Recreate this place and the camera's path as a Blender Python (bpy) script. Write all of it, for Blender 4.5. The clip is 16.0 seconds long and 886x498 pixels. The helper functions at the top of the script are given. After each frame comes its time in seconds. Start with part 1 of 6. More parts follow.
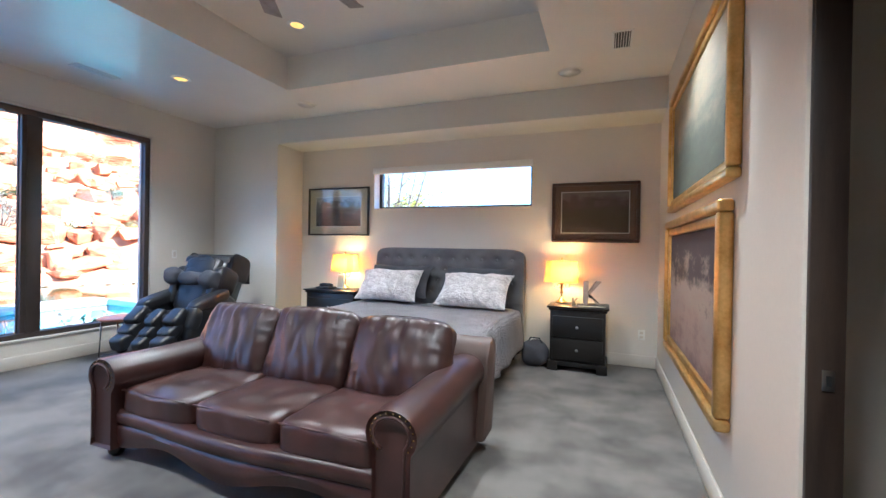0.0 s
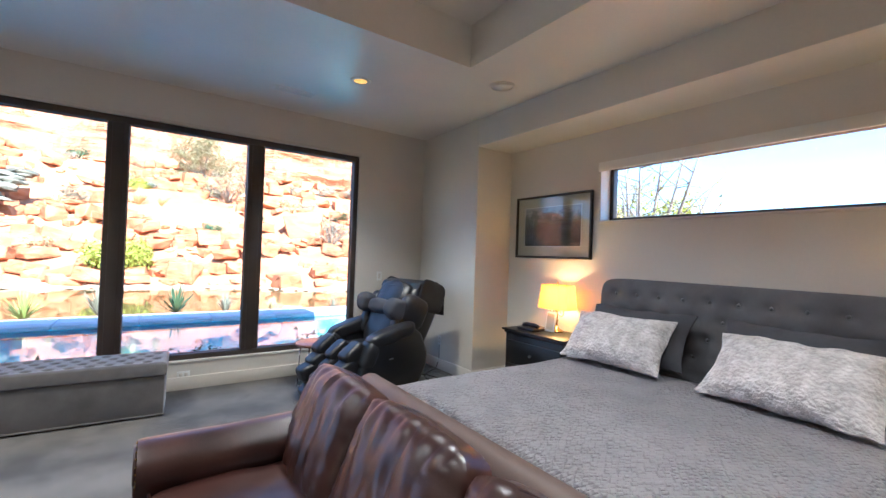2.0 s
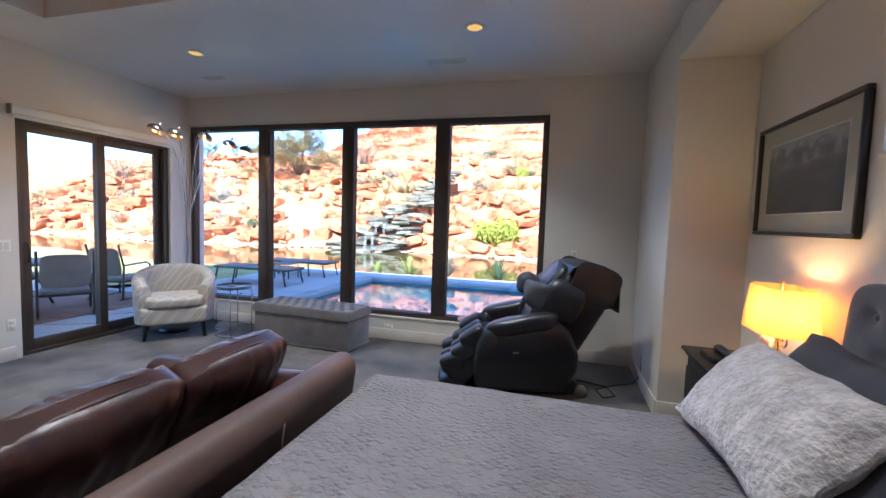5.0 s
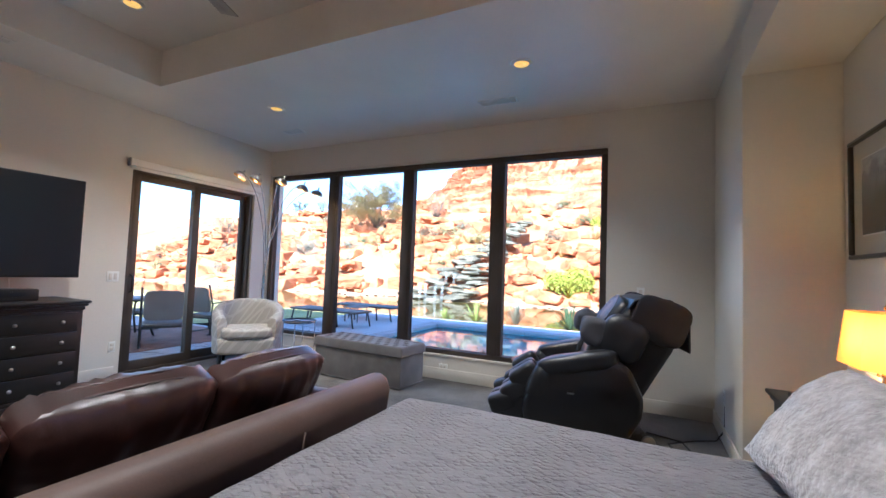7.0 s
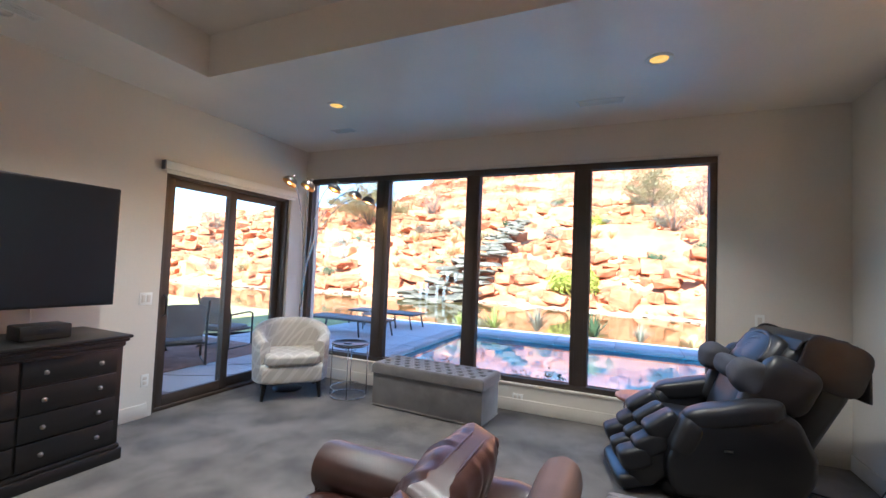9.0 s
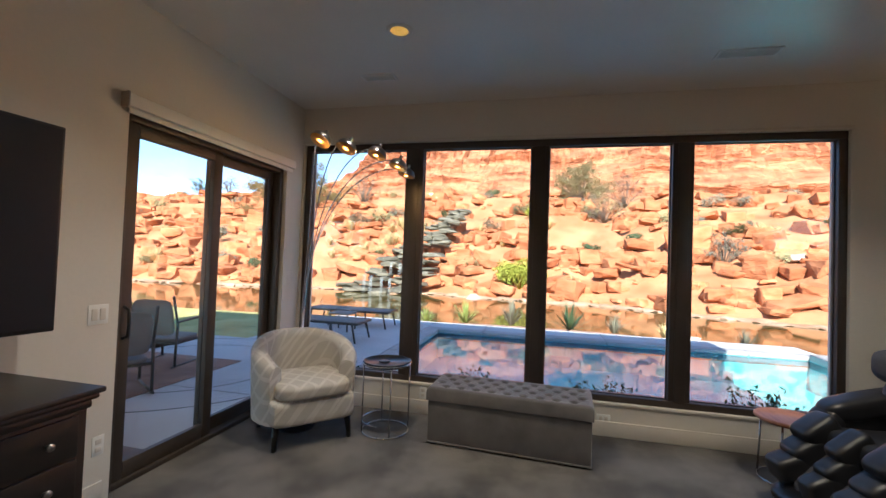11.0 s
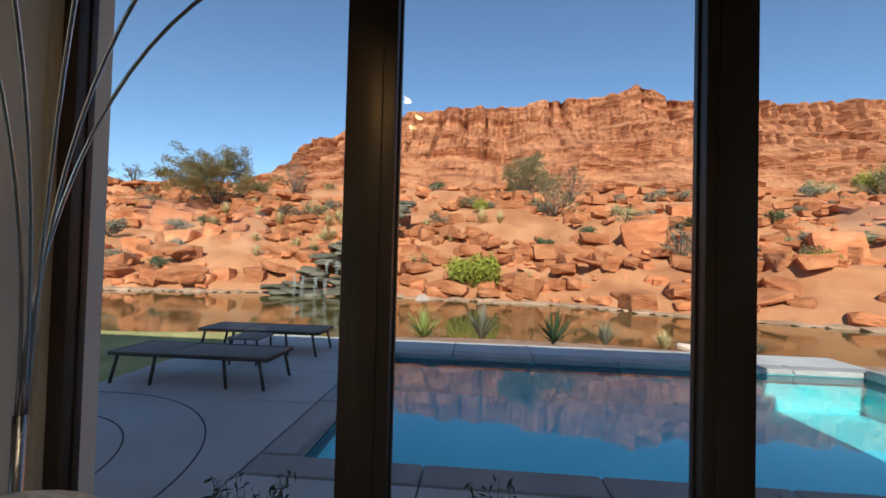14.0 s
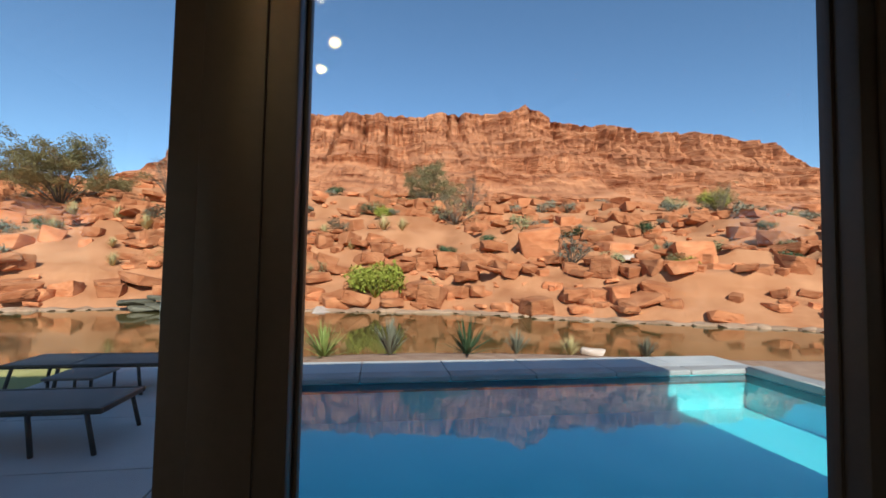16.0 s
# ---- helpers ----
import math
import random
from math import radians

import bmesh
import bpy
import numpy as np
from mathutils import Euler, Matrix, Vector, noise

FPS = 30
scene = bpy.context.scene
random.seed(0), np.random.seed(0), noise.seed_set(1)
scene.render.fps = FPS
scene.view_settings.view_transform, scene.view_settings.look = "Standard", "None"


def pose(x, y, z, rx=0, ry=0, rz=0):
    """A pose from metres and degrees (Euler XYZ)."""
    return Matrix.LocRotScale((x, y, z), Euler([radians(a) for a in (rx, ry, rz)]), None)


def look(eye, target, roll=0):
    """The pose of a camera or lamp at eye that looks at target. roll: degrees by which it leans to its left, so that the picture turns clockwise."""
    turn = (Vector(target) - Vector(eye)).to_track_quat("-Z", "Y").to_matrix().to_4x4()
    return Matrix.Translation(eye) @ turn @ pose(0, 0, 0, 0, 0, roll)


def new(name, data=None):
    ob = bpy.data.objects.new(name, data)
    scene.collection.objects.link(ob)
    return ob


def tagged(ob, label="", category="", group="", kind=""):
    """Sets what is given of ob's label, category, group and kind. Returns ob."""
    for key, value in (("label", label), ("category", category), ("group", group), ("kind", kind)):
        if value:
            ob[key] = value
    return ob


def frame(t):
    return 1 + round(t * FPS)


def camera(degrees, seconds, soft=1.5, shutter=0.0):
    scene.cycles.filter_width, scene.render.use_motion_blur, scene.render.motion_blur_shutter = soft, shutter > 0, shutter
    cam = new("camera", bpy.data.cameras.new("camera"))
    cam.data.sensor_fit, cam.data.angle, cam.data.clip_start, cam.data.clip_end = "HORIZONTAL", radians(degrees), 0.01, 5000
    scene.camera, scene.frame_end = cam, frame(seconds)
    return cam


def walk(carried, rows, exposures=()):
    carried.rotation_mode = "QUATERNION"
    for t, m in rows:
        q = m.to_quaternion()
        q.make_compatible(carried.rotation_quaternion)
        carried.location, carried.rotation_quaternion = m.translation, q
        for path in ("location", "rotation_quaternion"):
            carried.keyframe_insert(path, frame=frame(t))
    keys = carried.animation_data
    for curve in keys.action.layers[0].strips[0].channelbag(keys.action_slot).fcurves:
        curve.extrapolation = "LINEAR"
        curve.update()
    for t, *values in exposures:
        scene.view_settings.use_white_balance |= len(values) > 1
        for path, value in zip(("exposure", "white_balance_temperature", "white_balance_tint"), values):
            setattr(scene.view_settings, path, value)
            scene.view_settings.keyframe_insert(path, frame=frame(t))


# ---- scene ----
cam = camera(93.2, 16.0)
PATH = [
    (0, (0.565, 0.737, 1.297), (-0.16, 2.601, 1.289), 1.0),
    (0.5, (0.376, 1.111, 1.391), (-0.443, 2.935, 1.454), 0.8),
    (1, (0.248, 1.514, 1.408), (-0.8, 3.213, 1.524), 0.9),
    (1.5, (0.113, 1.946, 1.413), (-1.252, 3.404, 1.525), 1.5),
    (2, (-0.003, 2.322, 1.434), (-1.648, 3.46, 1.465), 2.0),
    (2.5, (-0.076, 2.757, 1.443), (-1.915, 3.542, 1.387), 2.1),
    (3, (-0.129, 3.223, 1.47), (-2.074, 3.666, 1.332), 2.1),
    (5.5, (-0.268, 4.706, 1.462), (-2.153, 4.042, 1.382), 2.0),
    (6, (-0.3, 4.749, 1.355), (-2.151, 3.99, 1.337), 2.1),
    (6.5, (-0.308, 4.757, 1.294), (-2.129, 3.933, 1.347), 2.1),
    (7, (-0.337, 4.764, 1.289), (-2.137, 3.9, 1.394), 2.1),
    (7.5, (-0.322, 4.672, 1.404), (-2.117, 3.799, 1.531), 2.2),
    (8, (-0.31, 4.422, 1.456), (-2.105, 3.549, 1.585), 2.2),
    (8.5, (-0.362, 4.126, 1.52), (-2.164, 3.262, 1.617), 2.4),
    (9, (-0.419, 3.656, 1.506), (-2.25, 2.854, 1.591), 2.3),
    (9.5, (-0.414, 3.229, 1.487), (-2.276, 2.503, 1.56), 2.3),
    (10.8, (-0.86, 2.17, 1.485), (-2.80, 1.67, 1.54), 2.1),
    (12, (-1.811, 1.58, 1.479), (-3.797, 1.35, 1.515), 1.8),
    (12.5, (-2.279, 1.472, 1.505), (-4.269, 1.275, 1.536), 1.4),
    (13, (-2.753, 1.343, 1.479), (-4.744, 1.159, 1.513), 1.5),
    (13.5, (-3.175, 1.286, 1.486), (-5.167, 1.109, 1.521), 1.6),
    (14, (-3.516, 1.188, 1.473), (-5.509, 1.023, 1.517), 1.5),
    (14.5, (-3.784, 1.112, 1.483), (-5.779, 0.983, 1.538), 1.5),
    (15, (-4.017, 1.095, 1.486), (-6.016, 1.053, 1.556), 1.4),
    (15.5, (-4.183, 1.066, 1.48), (-6.178, 1.173, 1.564), 1.2),
    (16, (-4.298, 1.015, 1.461), (-6.271, 1.326, 1.555), 1.0),
]
EXPOSURES = [(0, 3.2, 4750, 4), (1, 3.2, 4750, 4), (3, 2.45, 5200, 5), (5.5, 2.5, 4850, 8), (8, 2.65, 5100, 6), (9.7, 2.6, 5200, 6), (11.8, 1.1, 6250, 6), (13, 0.65, 6300, 4), (16, 0.45, 6050, 0)]

walk(cam, [(t, look(e, g, r)) for t, e, g, r in PATH], EXPOSURES)

# ---- world and sun ----
SUN_EL, SUN_AZ = radians(35), math.atan2(0.05, 1.0)      # the sun stands over the house, behind the windows
world = bpy.data.worlds.new("world")
scene.world = world
world.use_nodes = True
wn = world.node_tree
sky = wn.nodes.new("ShaderNodeTexSky")
sky.sky_type, sky.sun_disc = "NISHITA", False
sky.sun_elevation, sky.sun_rotation = SUN_EL, radians(90) - SUN_AZ
sky.altitude, sky.air_density, sky.dust_density, sky.ozone_density = 900, 0.9, 0.05, 2.8
wn.links.new(sky.outputs[0], wn.nodes["Background"].inputs[0])
wn.nodes["Background"].inputs[1].default_value = 0.13
sun_data = bpy.data.lights.new("sun", "SUN")
sun_data.energy, sun_data.angle, sun_data.color = 4.8, radians(0.5), (1, 0.93, 0.84)
sun = new("sun", sun_data)
sun.matrix_world = look((30, 3, 30), (30 - math.cos(SUN_AZ) * math.cos(SUN_EL), 3 - math.sin(SUN_AZ) * math.cos(SUN_EL), 30 - math.sin(SUN_EL)))


# ---- materials ----
def mat(name, color, rough=0.6, metal=0.0, var=0.15, scale=4.0, fine=60.0, bump=0.1, spec=0.5, stretch=(1, 1, 1), color2=None, per_piece=0.0, sheen=0.0, depth=0.01):
    m = bpy.data.materials.new(name)
    m.use_nodes = True
    nt = m.node_tree
    b = nt.nodes["Principled BSDF"]
    co = nt.nodes.new("ShaderNodeTexCoord")
    mp = nt.nodes.new("ShaderNodeMapping")
    mp.inputs["Scale"].default_value = stretch
    nt.links.new(co.outputs["Object"], mp.inputs[0])
    n1, n2 = nt.nodes.new("ShaderNodeTexNoise"), nt.nodes.new("ShaderNodeTexNoise")
    n1.inputs["Scale"].default_value, n1.inputs["Detail"].default_value = scale, 4
    n2.inputs["Scale"].default_value, n2.inputs["Detail"].default_value = fine, 3
    for n in (n1, n2):
        nt.links.new(mp.outputs[0], n.inputs["Vector"])
    add = nt.nodes.new("ShaderNodeMath")
    add.operation = "MULTIPLY_ADD"
    add.inputs[1].default_value = 0.35
    nt.links.new(n2.outputs[0], add.inputs[0])
    nt.links.new(n1.outputs[0], add.inputs[2])
    ramp = nt.nodes.new("ShaderNodeValToRGB")
    c2 = color2 or tuple(min(1, c * (1 + var)) for c in color)
    c1 = color if color2 else tuple(c * (1 - var) for c in color)
    ramp.color_ramp.elements[0].position, ramp.color_ramp.elements[1].position = 0.45, 0.9
    ramp.color_ramp.elements[0].color, ramp.color_ramp.elements[1].color = (*c1, 1), (*c2, 1)
    nt.links.new(add.outputs[0], ramp.inputs[0])
    out = ramp.outputs[0]
    if per_piece:
        oi, hs, mr = nt.nodes.new("ShaderNodeObjectInfo"), nt.nodes.new("ShaderNodeHueSaturation"), nt.nodes.new("ShaderNodeMapRange")
        mr.inputs["To Min"].default_value, mr.inputs["To Max"].default_value = 1 - per_piece, 1 + per_piece
        nt.links.new(oi.outputs["Random"], mr.inputs[0])
        nt.links.new(mr.outputs[0], hs.inputs["Value"])
        nt.links.new(out, hs.inputs["Color"])
        out = hs.outputs[0]
    nt.links.new(out, b.inputs["Base Color"])
    b.inputs["Roughness"].default_value, b.inputs["Metallic"].default_value = rough, metal
    b.inputs["Specular IOR Level"].default_value = spec
    b.inputs["Sheen Weight"].default_value = sheen
    if bump:
        bp = nt.nodes.new("ShaderNodeBump")
        bp.inputs["Strength"].default_value, bp.inputs["Distance"].default_value = bump, depth
        nt.links.new(add.outputs[0], bp.inputs["Height"])
        nt.links.new(bp.outputs[0], b.inputs["Normal"])
    return m


def clear(name, tint, ior=1.45, rough=0.0, ripple=0.0, scale=3.0):
    """Thin glass or clear water: lets light pass, with a gloss by Fresnel."""
    m = bpy.data.materials.new(name)
    m.use_nodes = True
    nt = m.node_tree
    nt.nodes.remove(nt.nodes["Principled BSDF"])
    tr, gl, fr, mx = (nt.nodes.new("ShaderNode" + k) for k in ("BsdfTransparent", "BsdfGlossy", "LayerWeight", "MixShader"))
    tr.inputs[0].default_value, gl.inputs["Roughness"].default_value = (*tint, 1), rough
    f0 = ((ior - 1) / (ior + 1)) ** 2
    pw, sc = nt.nodes.new("ShaderNodeMath"), nt.nodes.new("ShaderNodeMath")
    pw.operation, pw.inputs[1].default_value = "POWER", 5.0
    sc.operation, sc.inputs[1].default_value, sc.inputs[2].default_value = "MULTIPLY_ADD", 1 - f0, f0
    fr.inputs[0].default_value = 0.5
    nt.links.new(fr.outputs["Facing"], pw.inputs[0])
    nt.links.new(pw.outputs[0], sc.inputs[0])
    nt.links.new(sc.outputs[0], mx.inputs[0])
    nt.links.new(tr.outputs[0], mx.inputs[1])
    nt.links.new(gl.outputs[0], mx.inputs[2])
    nt.links.new(mx.outputs[0], nt.nodes["Material Output"].inputs[0])
    if ripple:
        n, bp = nt.nodes.new("ShaderNodeTexNoise"), nt.nodes.new("ShaderNodeBump")
        co = nt.nodes.new("ShaderNodeTexCoord")
        nt.links.new(co.outputs["Object"], n.inputs["Vector"])
        n.inputs["Scale"].default_value, bp.inputs["Strength"].default_value, bp.inputs["Distance"].default_value = scale, ripple, 0.05
        nt.links.new(n.outputs[0], bp.inputs["Height"])
        nt.links.new(bp.outputs[0], gl.inputs["Normal"])
    return m


def glow(name, color, strength):
    m = bpy.data.materials.new(name)
    m.use_nodes = True
    b = m.node_tree.nodes["Principled BSDF"]
    b.inputs["Base Color"].default_value = (*color, 1)
    b.inputs["Emission Color"].default_value, b.inputs["Emission Strength"].default_value = (*color, 1), strength
    return m


def cloth_shade(name, color):
    m = bpy.data.materials.new(name)
    m.use_nodes = True
    nt = m.node_tree
    b = nt.nodes["Principled BSDF"]
    b.inputs["Base Color"].default_value, b.inputs["Roughness"].default_value = (*color, 1), 0.9
    tl, mx = nt.nodes.new("ShaderNodeBsdfTranslucent"), nt.nodes.new("ShaderNodeMixShader")
    tl.inputs[0].default_value, mx.inputs[0].default_value = (*color, 1), 0.55
    nt.links.new(b.outputs[0], mx.inputs[1])
    nt.links.new(tl.outputs[0], mx.inputs[2])
    nt.links.new(mx.outputs[0], nt.nodes["Material Output"].inputs[0])
    return m


PAINT = mat("wall_paint", (0.66, 0.615, 0.545), 0.75, var=0.04, scale=1.2, fine=45, bump=0.25, depth=0.004)
CEIL = mat("ceiling_paint", (0.74, 0.70, 0.635), 0.36, var=0.04, scale=1.5, fine=40, bump=0.2, depth=0.004)
TRIM = mat("trim_paint", (0.62, 0.57, 0.50), 0.5, var=0.04, bump=0.03)
CARPET = mat("carpet", (0.052, 0.046, 0.041), 0.95, color2=(0.15, 0.135, 0.12), scale=2.6, fine=220, bump=0.6, spec=0.1, depth=0.012, sheen=0.3)
for e_, p_ in zip(CARPET.node_tree.nodes["Color Ramp"].color_ramp.elements, (0.52, 0.80)):
    e_.position = p_
BRONZE = mat("bronze_frame", (0.068, 0.052, 0.042), 0.45, 0.3, var=0.15, bump=0.03)
WHITE = mat("white_plastic", (0.75, 0.74, 0.70), 0.4, var=0.03, bump=0.0)
GLASS = clear("glass", (0.95, 0.96, 0.955), 1.34)
LEATHER = mat("oxblood_leather", (0.018, 0.006, 0.005), 0.33, color2=(0.052, 0.020, 0.016), scale=5, fine=180, bump=0.3, depth=0.004, spec=0.6)
SUEDE = mat("brown_back_leather", (0.06, 0.036, 0.028), 0.55, color2=(0.10, 0.06, 0.047), scale=4, fine=160, bump=0.15, depth=0.003)
BLACKLEATHER = mat("black_leather", (0.008, 0.008, 0.010), 0.42, color2=(0.020, 0.020, 0.023), scale=6, fine=150, bump=0.25, depth=0.003)
BLACKSHELL = mat("black_shell", (0.009, 0.009, 0.011), 0.33, var=0.2, bump=0.02)
DARKWOOD = mat("espresso_wood", (0.005, 0.0045, 0.0045), 0.42, color2=(0.012, 0.010, 0.009), scale=3, fine=50, stretch=(1, 1, 8), bump=0.08, depth=0.003)
JAMBWOOD = mat("dark_jamb_wood", (0.02, 0.013, 0.010), 0.4, color2=(0.045, 0.03, 0.022), scale=4, fine=60, stretch=(8, 8, 0.5), bump=0.1, depth=0.003)
GREYCLOTH = mat("grey_upholstery", (0.085, 0.083, 0.09), 0.9, color2=(0.14, 0.137, 0.145), scale=5, fine=260, bump=0.35, depth=0.003, sheen=0.2)
TAUPE = mat("taupe_velvet", (0.07, 0.062, 0.06), 0.85, color2=(0.13, 0.115, 0.11), scale=5, fine=240, bump=0.3, depth=0.003, sheen=0.4)
QUILT = mat("quilted_coverlet", (0.36, 0.335, 0.35), 0.9, color2=(0.44, 0.41, 0.425), scale=5, fine=160, bump=0.4, depth=0.004, sheen=0.2)
FUR = mat("plush_pillow", (0.34, 0.315, 0.31), 0.95, color2=(0.64, 0.60, 0.59), scale=14, fine=55, bump=1.0, depth=0.035, sheen=0.4)
qn = QUILT.node_tree
qv, qc, qb = (qn.nodes.new("ShaderNode" + k) for k in ("TexVoronoi", "TexCoord", "Bump"))
qv.inputs["Scale"].default_value, qv.inputs["Randomness"].default_value, qv.distance = 50, 0.55, "CHEBYCHEV"
qb.inputs["Strength"].default_value, qb.inputs["Distance"].default_value, qb.invert = 1.0, 0.034, True
qm = qn.nodes.new("ShaderNodeMapping")
qm.inputs["Rotation"].default_value, qm.inputs["Scale"].default_value = (0, 0, radians(45)), (1.0, 0.6, 1.0)
qn.links.new(qc.outputs["Object"], qm.inputs[0])
qn.links.new(qm.outputs[0], qv.inputs["Vector"])
qn.links.new(qv.outputs["Distance"], qb.inputs["Height"])
qn.links.new(qn.nodes["Bump"].outputs[0], qb.inputs["Normal"])
qn.links.new(qb.outputs[0], qn.nodes["Principled BSDF"].inputs["Normal"])
SHEET = mat("dark_sheet", (0.05, 0.05, 0.06), 0.85, var=0.2, bump=0.1)
BRASS = mat("brass", (0.62, 0.42, 0.16), 0.22, 1.0, var=0.1, bump=0.02)
CHROME = mat("chrome", (0.62, 0.62, 0.63), 0.12, 1.0, var=0.05, bump=0.0)
STEEL = mat("brushed_steel", (0.35, 0.34, 0.33), 0.3, 1.0, var=0.1, bump=0.02)
SHADE = cloth_shade("lampshade_linen", (0.78, 0.43, 0.12))
BULB = glow("warm_bulb", (1.0, 0.62, 0.22), 22)
CANGLOW = glow("can_light_lens", (1.0, 0.78, 0.48), 62)
# lamplight on the can's gold baffle, put into the material as emission
BAFFLEGLOW = glow("can_baffle_glow", (1.0, 0.55, 0.12), 0.16)
GOLD = mat("gilt_frame", (0.45, 0.27, 0.075), 0.32, 0.85, color2=(0.75, 0.50, 0.18), scale=9, fine=60, bump=0.5, depth=0.006)
MAHOG = mat("mahogany_frame", (0.03, 0.012, 0.009), 0.3, color2=(0.06, 0.025, 0.018), scale=4, bump=0.05)
BLACKFR = mat("black_frame", (0.018, 0.015, 0.013), 0.35, var=0.2, bump=0.03)
MATBOARD = mat("cream_mat", (0.52, 0.49, 0.40), 0.9, var=0.03, fine=200, bump=0.05)
MATBROWN = mat("brown_mat", (0.13, 0.075, 0.055), 0.85, var=0.08, fine=200, bump=0.05)
SCREEN = mat("tv_screen", (0.005, 0.007, 0.012), 0.35, var=0.1, bump=0.0)
IVORYWOOD = mat("grey_washed_wood", (0.26, 0.23, 0.20), 0.6, color2=(0.42, 0.38, 0.33), scale=8, bump=0.3, depth=0.004)
CONCRETE = mat("patio_concrete", (0.41, 0.39, 0.375), 0.7, color2=(0.52, 0.495, 0.475), scale=1.4, fine=55, bump=0.3, depth=0.005, per_piece=0.05)
COPING = mat("pool_coping", (0.28, 0.26, 0.245), 0.7, color2=(0.38, 0.355, 0.34), scale=3, fine=60, bump=0.3, depth=0.004, per_piece=0.06)
PLASTER = mat("pool_plaster", (0.13, 0.70, 0.74), 0.6, color2=(0.22, 0.80, 0.82), scale=1.2, fine=30, bump=0.0)
POOLTILE = mat("pool_waterline_tile", (0.035, 0.07, 0.085), 0.25, color2=(0.09, 0.15, 0.17), scale=12, fine=40, bump=0.1)
POOLWATER = clear("pool_water", (0.86, 0.98, 1.0), 1.33, ripple=0.06, scale=1.6)
POND = mat("pond_water", (0.075, 0.062, 0.02), 0.06, color2=(0.11, 0.085, 0.03), scale=0.3, fine=3.0, bump=0.04, depth=0.03, spec=0.6)
SOIL = mat("red_soil", (0.34, 0.135, 0.06), 0.95, color2=(0.55, 0.26, 0.13), scale=0.5, fine=7, bump=0.8, depth=0.08, spec=0.1)
GRAVEL = mat("pink_gravel", (0.26, 0.15, 0.10), 0.95, color2=(0.42, 0.27, 0.19), scale=3, fine=40, bump=0.8, depth=0.03, spec=0.1)
LAWN = mat("dry_lawn", (0.26, 0.235, 0.08), 0.95, color2=(0.46, 0.40, 0.17), scale=1.5, fine=60, bump=0.9, depth=0.04, spec=0.1)
ROCK = mat("red_sandstone", (0.37, 0.115, 0.045), 0.9, color2=(0.62, 0.26, 0.12), scale=1.3, fine=7, bump=1.0, depth=0.16, per_piece=0.25, spec=0.15, stretch=(1, 1, 2))
PALEROCK = mat("pale_sandstone", (0.45, 0.33, 0.26), 0.9, color2=(0.66, 0.52, 0.44), scale=1.5, fine=9, bump=0.7, depth=0.05, per_piece=0.1, spec=0.15)
SHORE = mat("tan_shore_stone", (0.30, 0.17, 0.10), 0.9, color2=(0.50, 0.33, 0.22), scale=1.2, fine=8, bump=0.6, depth=0.04, spec=0.15)
WETROCK = mat("wet_dark_rock", (0.06, 0.052, 0.032), 0.6, color2=(0.17, 0.145, 0.095), scale=1.5, fine=9, bump=0.8, depth=0.06, stretch=(1, 1, 3))
CLIFF = mat("layered_red_cliff", (0.24, 0.075, 0.035), 0.92, color2=(0.62, 0.28, 0.14), scale=0.16, fine=1.1, bump=1.0, depth=2.5, stretch=(0.45, 0.45, 2.6), spec=0.1)
BARK = mat("grey_bark", (0.10, 0.075, 0.055), 0.9, color2=(0.19, 0.15, 0.11), scale=8, bump=0.5)
LEAF = mat("olive_leaf", (0.19, 0.165, 0.075), 0.8, color2=(0.34, 0.295, 0.145), scale=1.5, fine=20, bump=0.0, per_piece=0.15, spec=0.2)
LEAFGREY = mat("sage_leaf", (0.13, 0.125, 0.085), 0.85, color2=(0.22, 0.21, 0.15), scale=1.5, fine=20, bump=0.0, per_piece=0.2, spec=0.2)
LEAFLIME = mat("lime_leaf", (0.20, 0.22, 0.025), 0.8, color2=(0.34, 0.34, 0.06), scale=1.5, fine=20, bump=0.0, spec=0.2)
LEAFGREEN = mat("green_leaf", (0.035, 0.065, 0.03), 0.7, color2=(0.08, 0.12, 0.05), scale=3, fine=20, bump=0.0, spec=0.3)
STRAW = mat("straw_grass", (0.42, 0.33, 0.14), 0.9, color2=(0.60, 0.50, 0.26), scale=2, fine=20, bump=0.0, spec=0.2)
AGAVE = mat("agave_blade", (0.16, 0.21, 0.05), 0.6, color2=(0.33, 0.36, 0.10), scale=3, fine=20, bump=0.0, spec=0.3)
SLING = mat("taupe_sling", (0.19, 0.165, 0.145), 0.8, var=0.12, fine=200, bump=0.2, depth=0.002)
PATIOMETAL = mat("dark_patio_metal", (0.055, 0.045, 0.038), 0.45, 0.4, var=0.15, bump=0.05)
STUCCO = mat("stucco", (0.34, 0.27, 0.21), 0.9, var=0.08, scale=1, fine=60, bump=0.4, depth=0.006)
RUBBER = mat("black_cord", (0.01, 0.01, 0.01), 0.6, var=0.1, bump=0.0)


# ---- mesh helpers ----
def smooth(bm, deg=40):
    for f in bm.faces:
        f.smooth = True
    for e in bm.edges:
        if len(e.link_faces) == 2 and e.calc_face_angle(0) > radians(deg):
            e.smooth = False


def mesh(name, bm, material, deg=40):
    smooth(bm, deg)
    me = bpy.data.meshes.new(name)
    bm.to_mesh(me)
    bm.free()
    for m in material if isinstance(material, (list, tuple)) else [material]:
        me.materials.append(m)
    return me


def part(name, bm, material, parent, label="", deg=40):
    ob = new(name, mesh(name, bm, material, deg))
    ob.parent = parent
    return tagged(ob, label)


def solid(name, bm, material, label, category, kind="", group="", deg=40):
    return tagged(new(name, mesh(name, bm, material, deg)), label, category, group, kind)


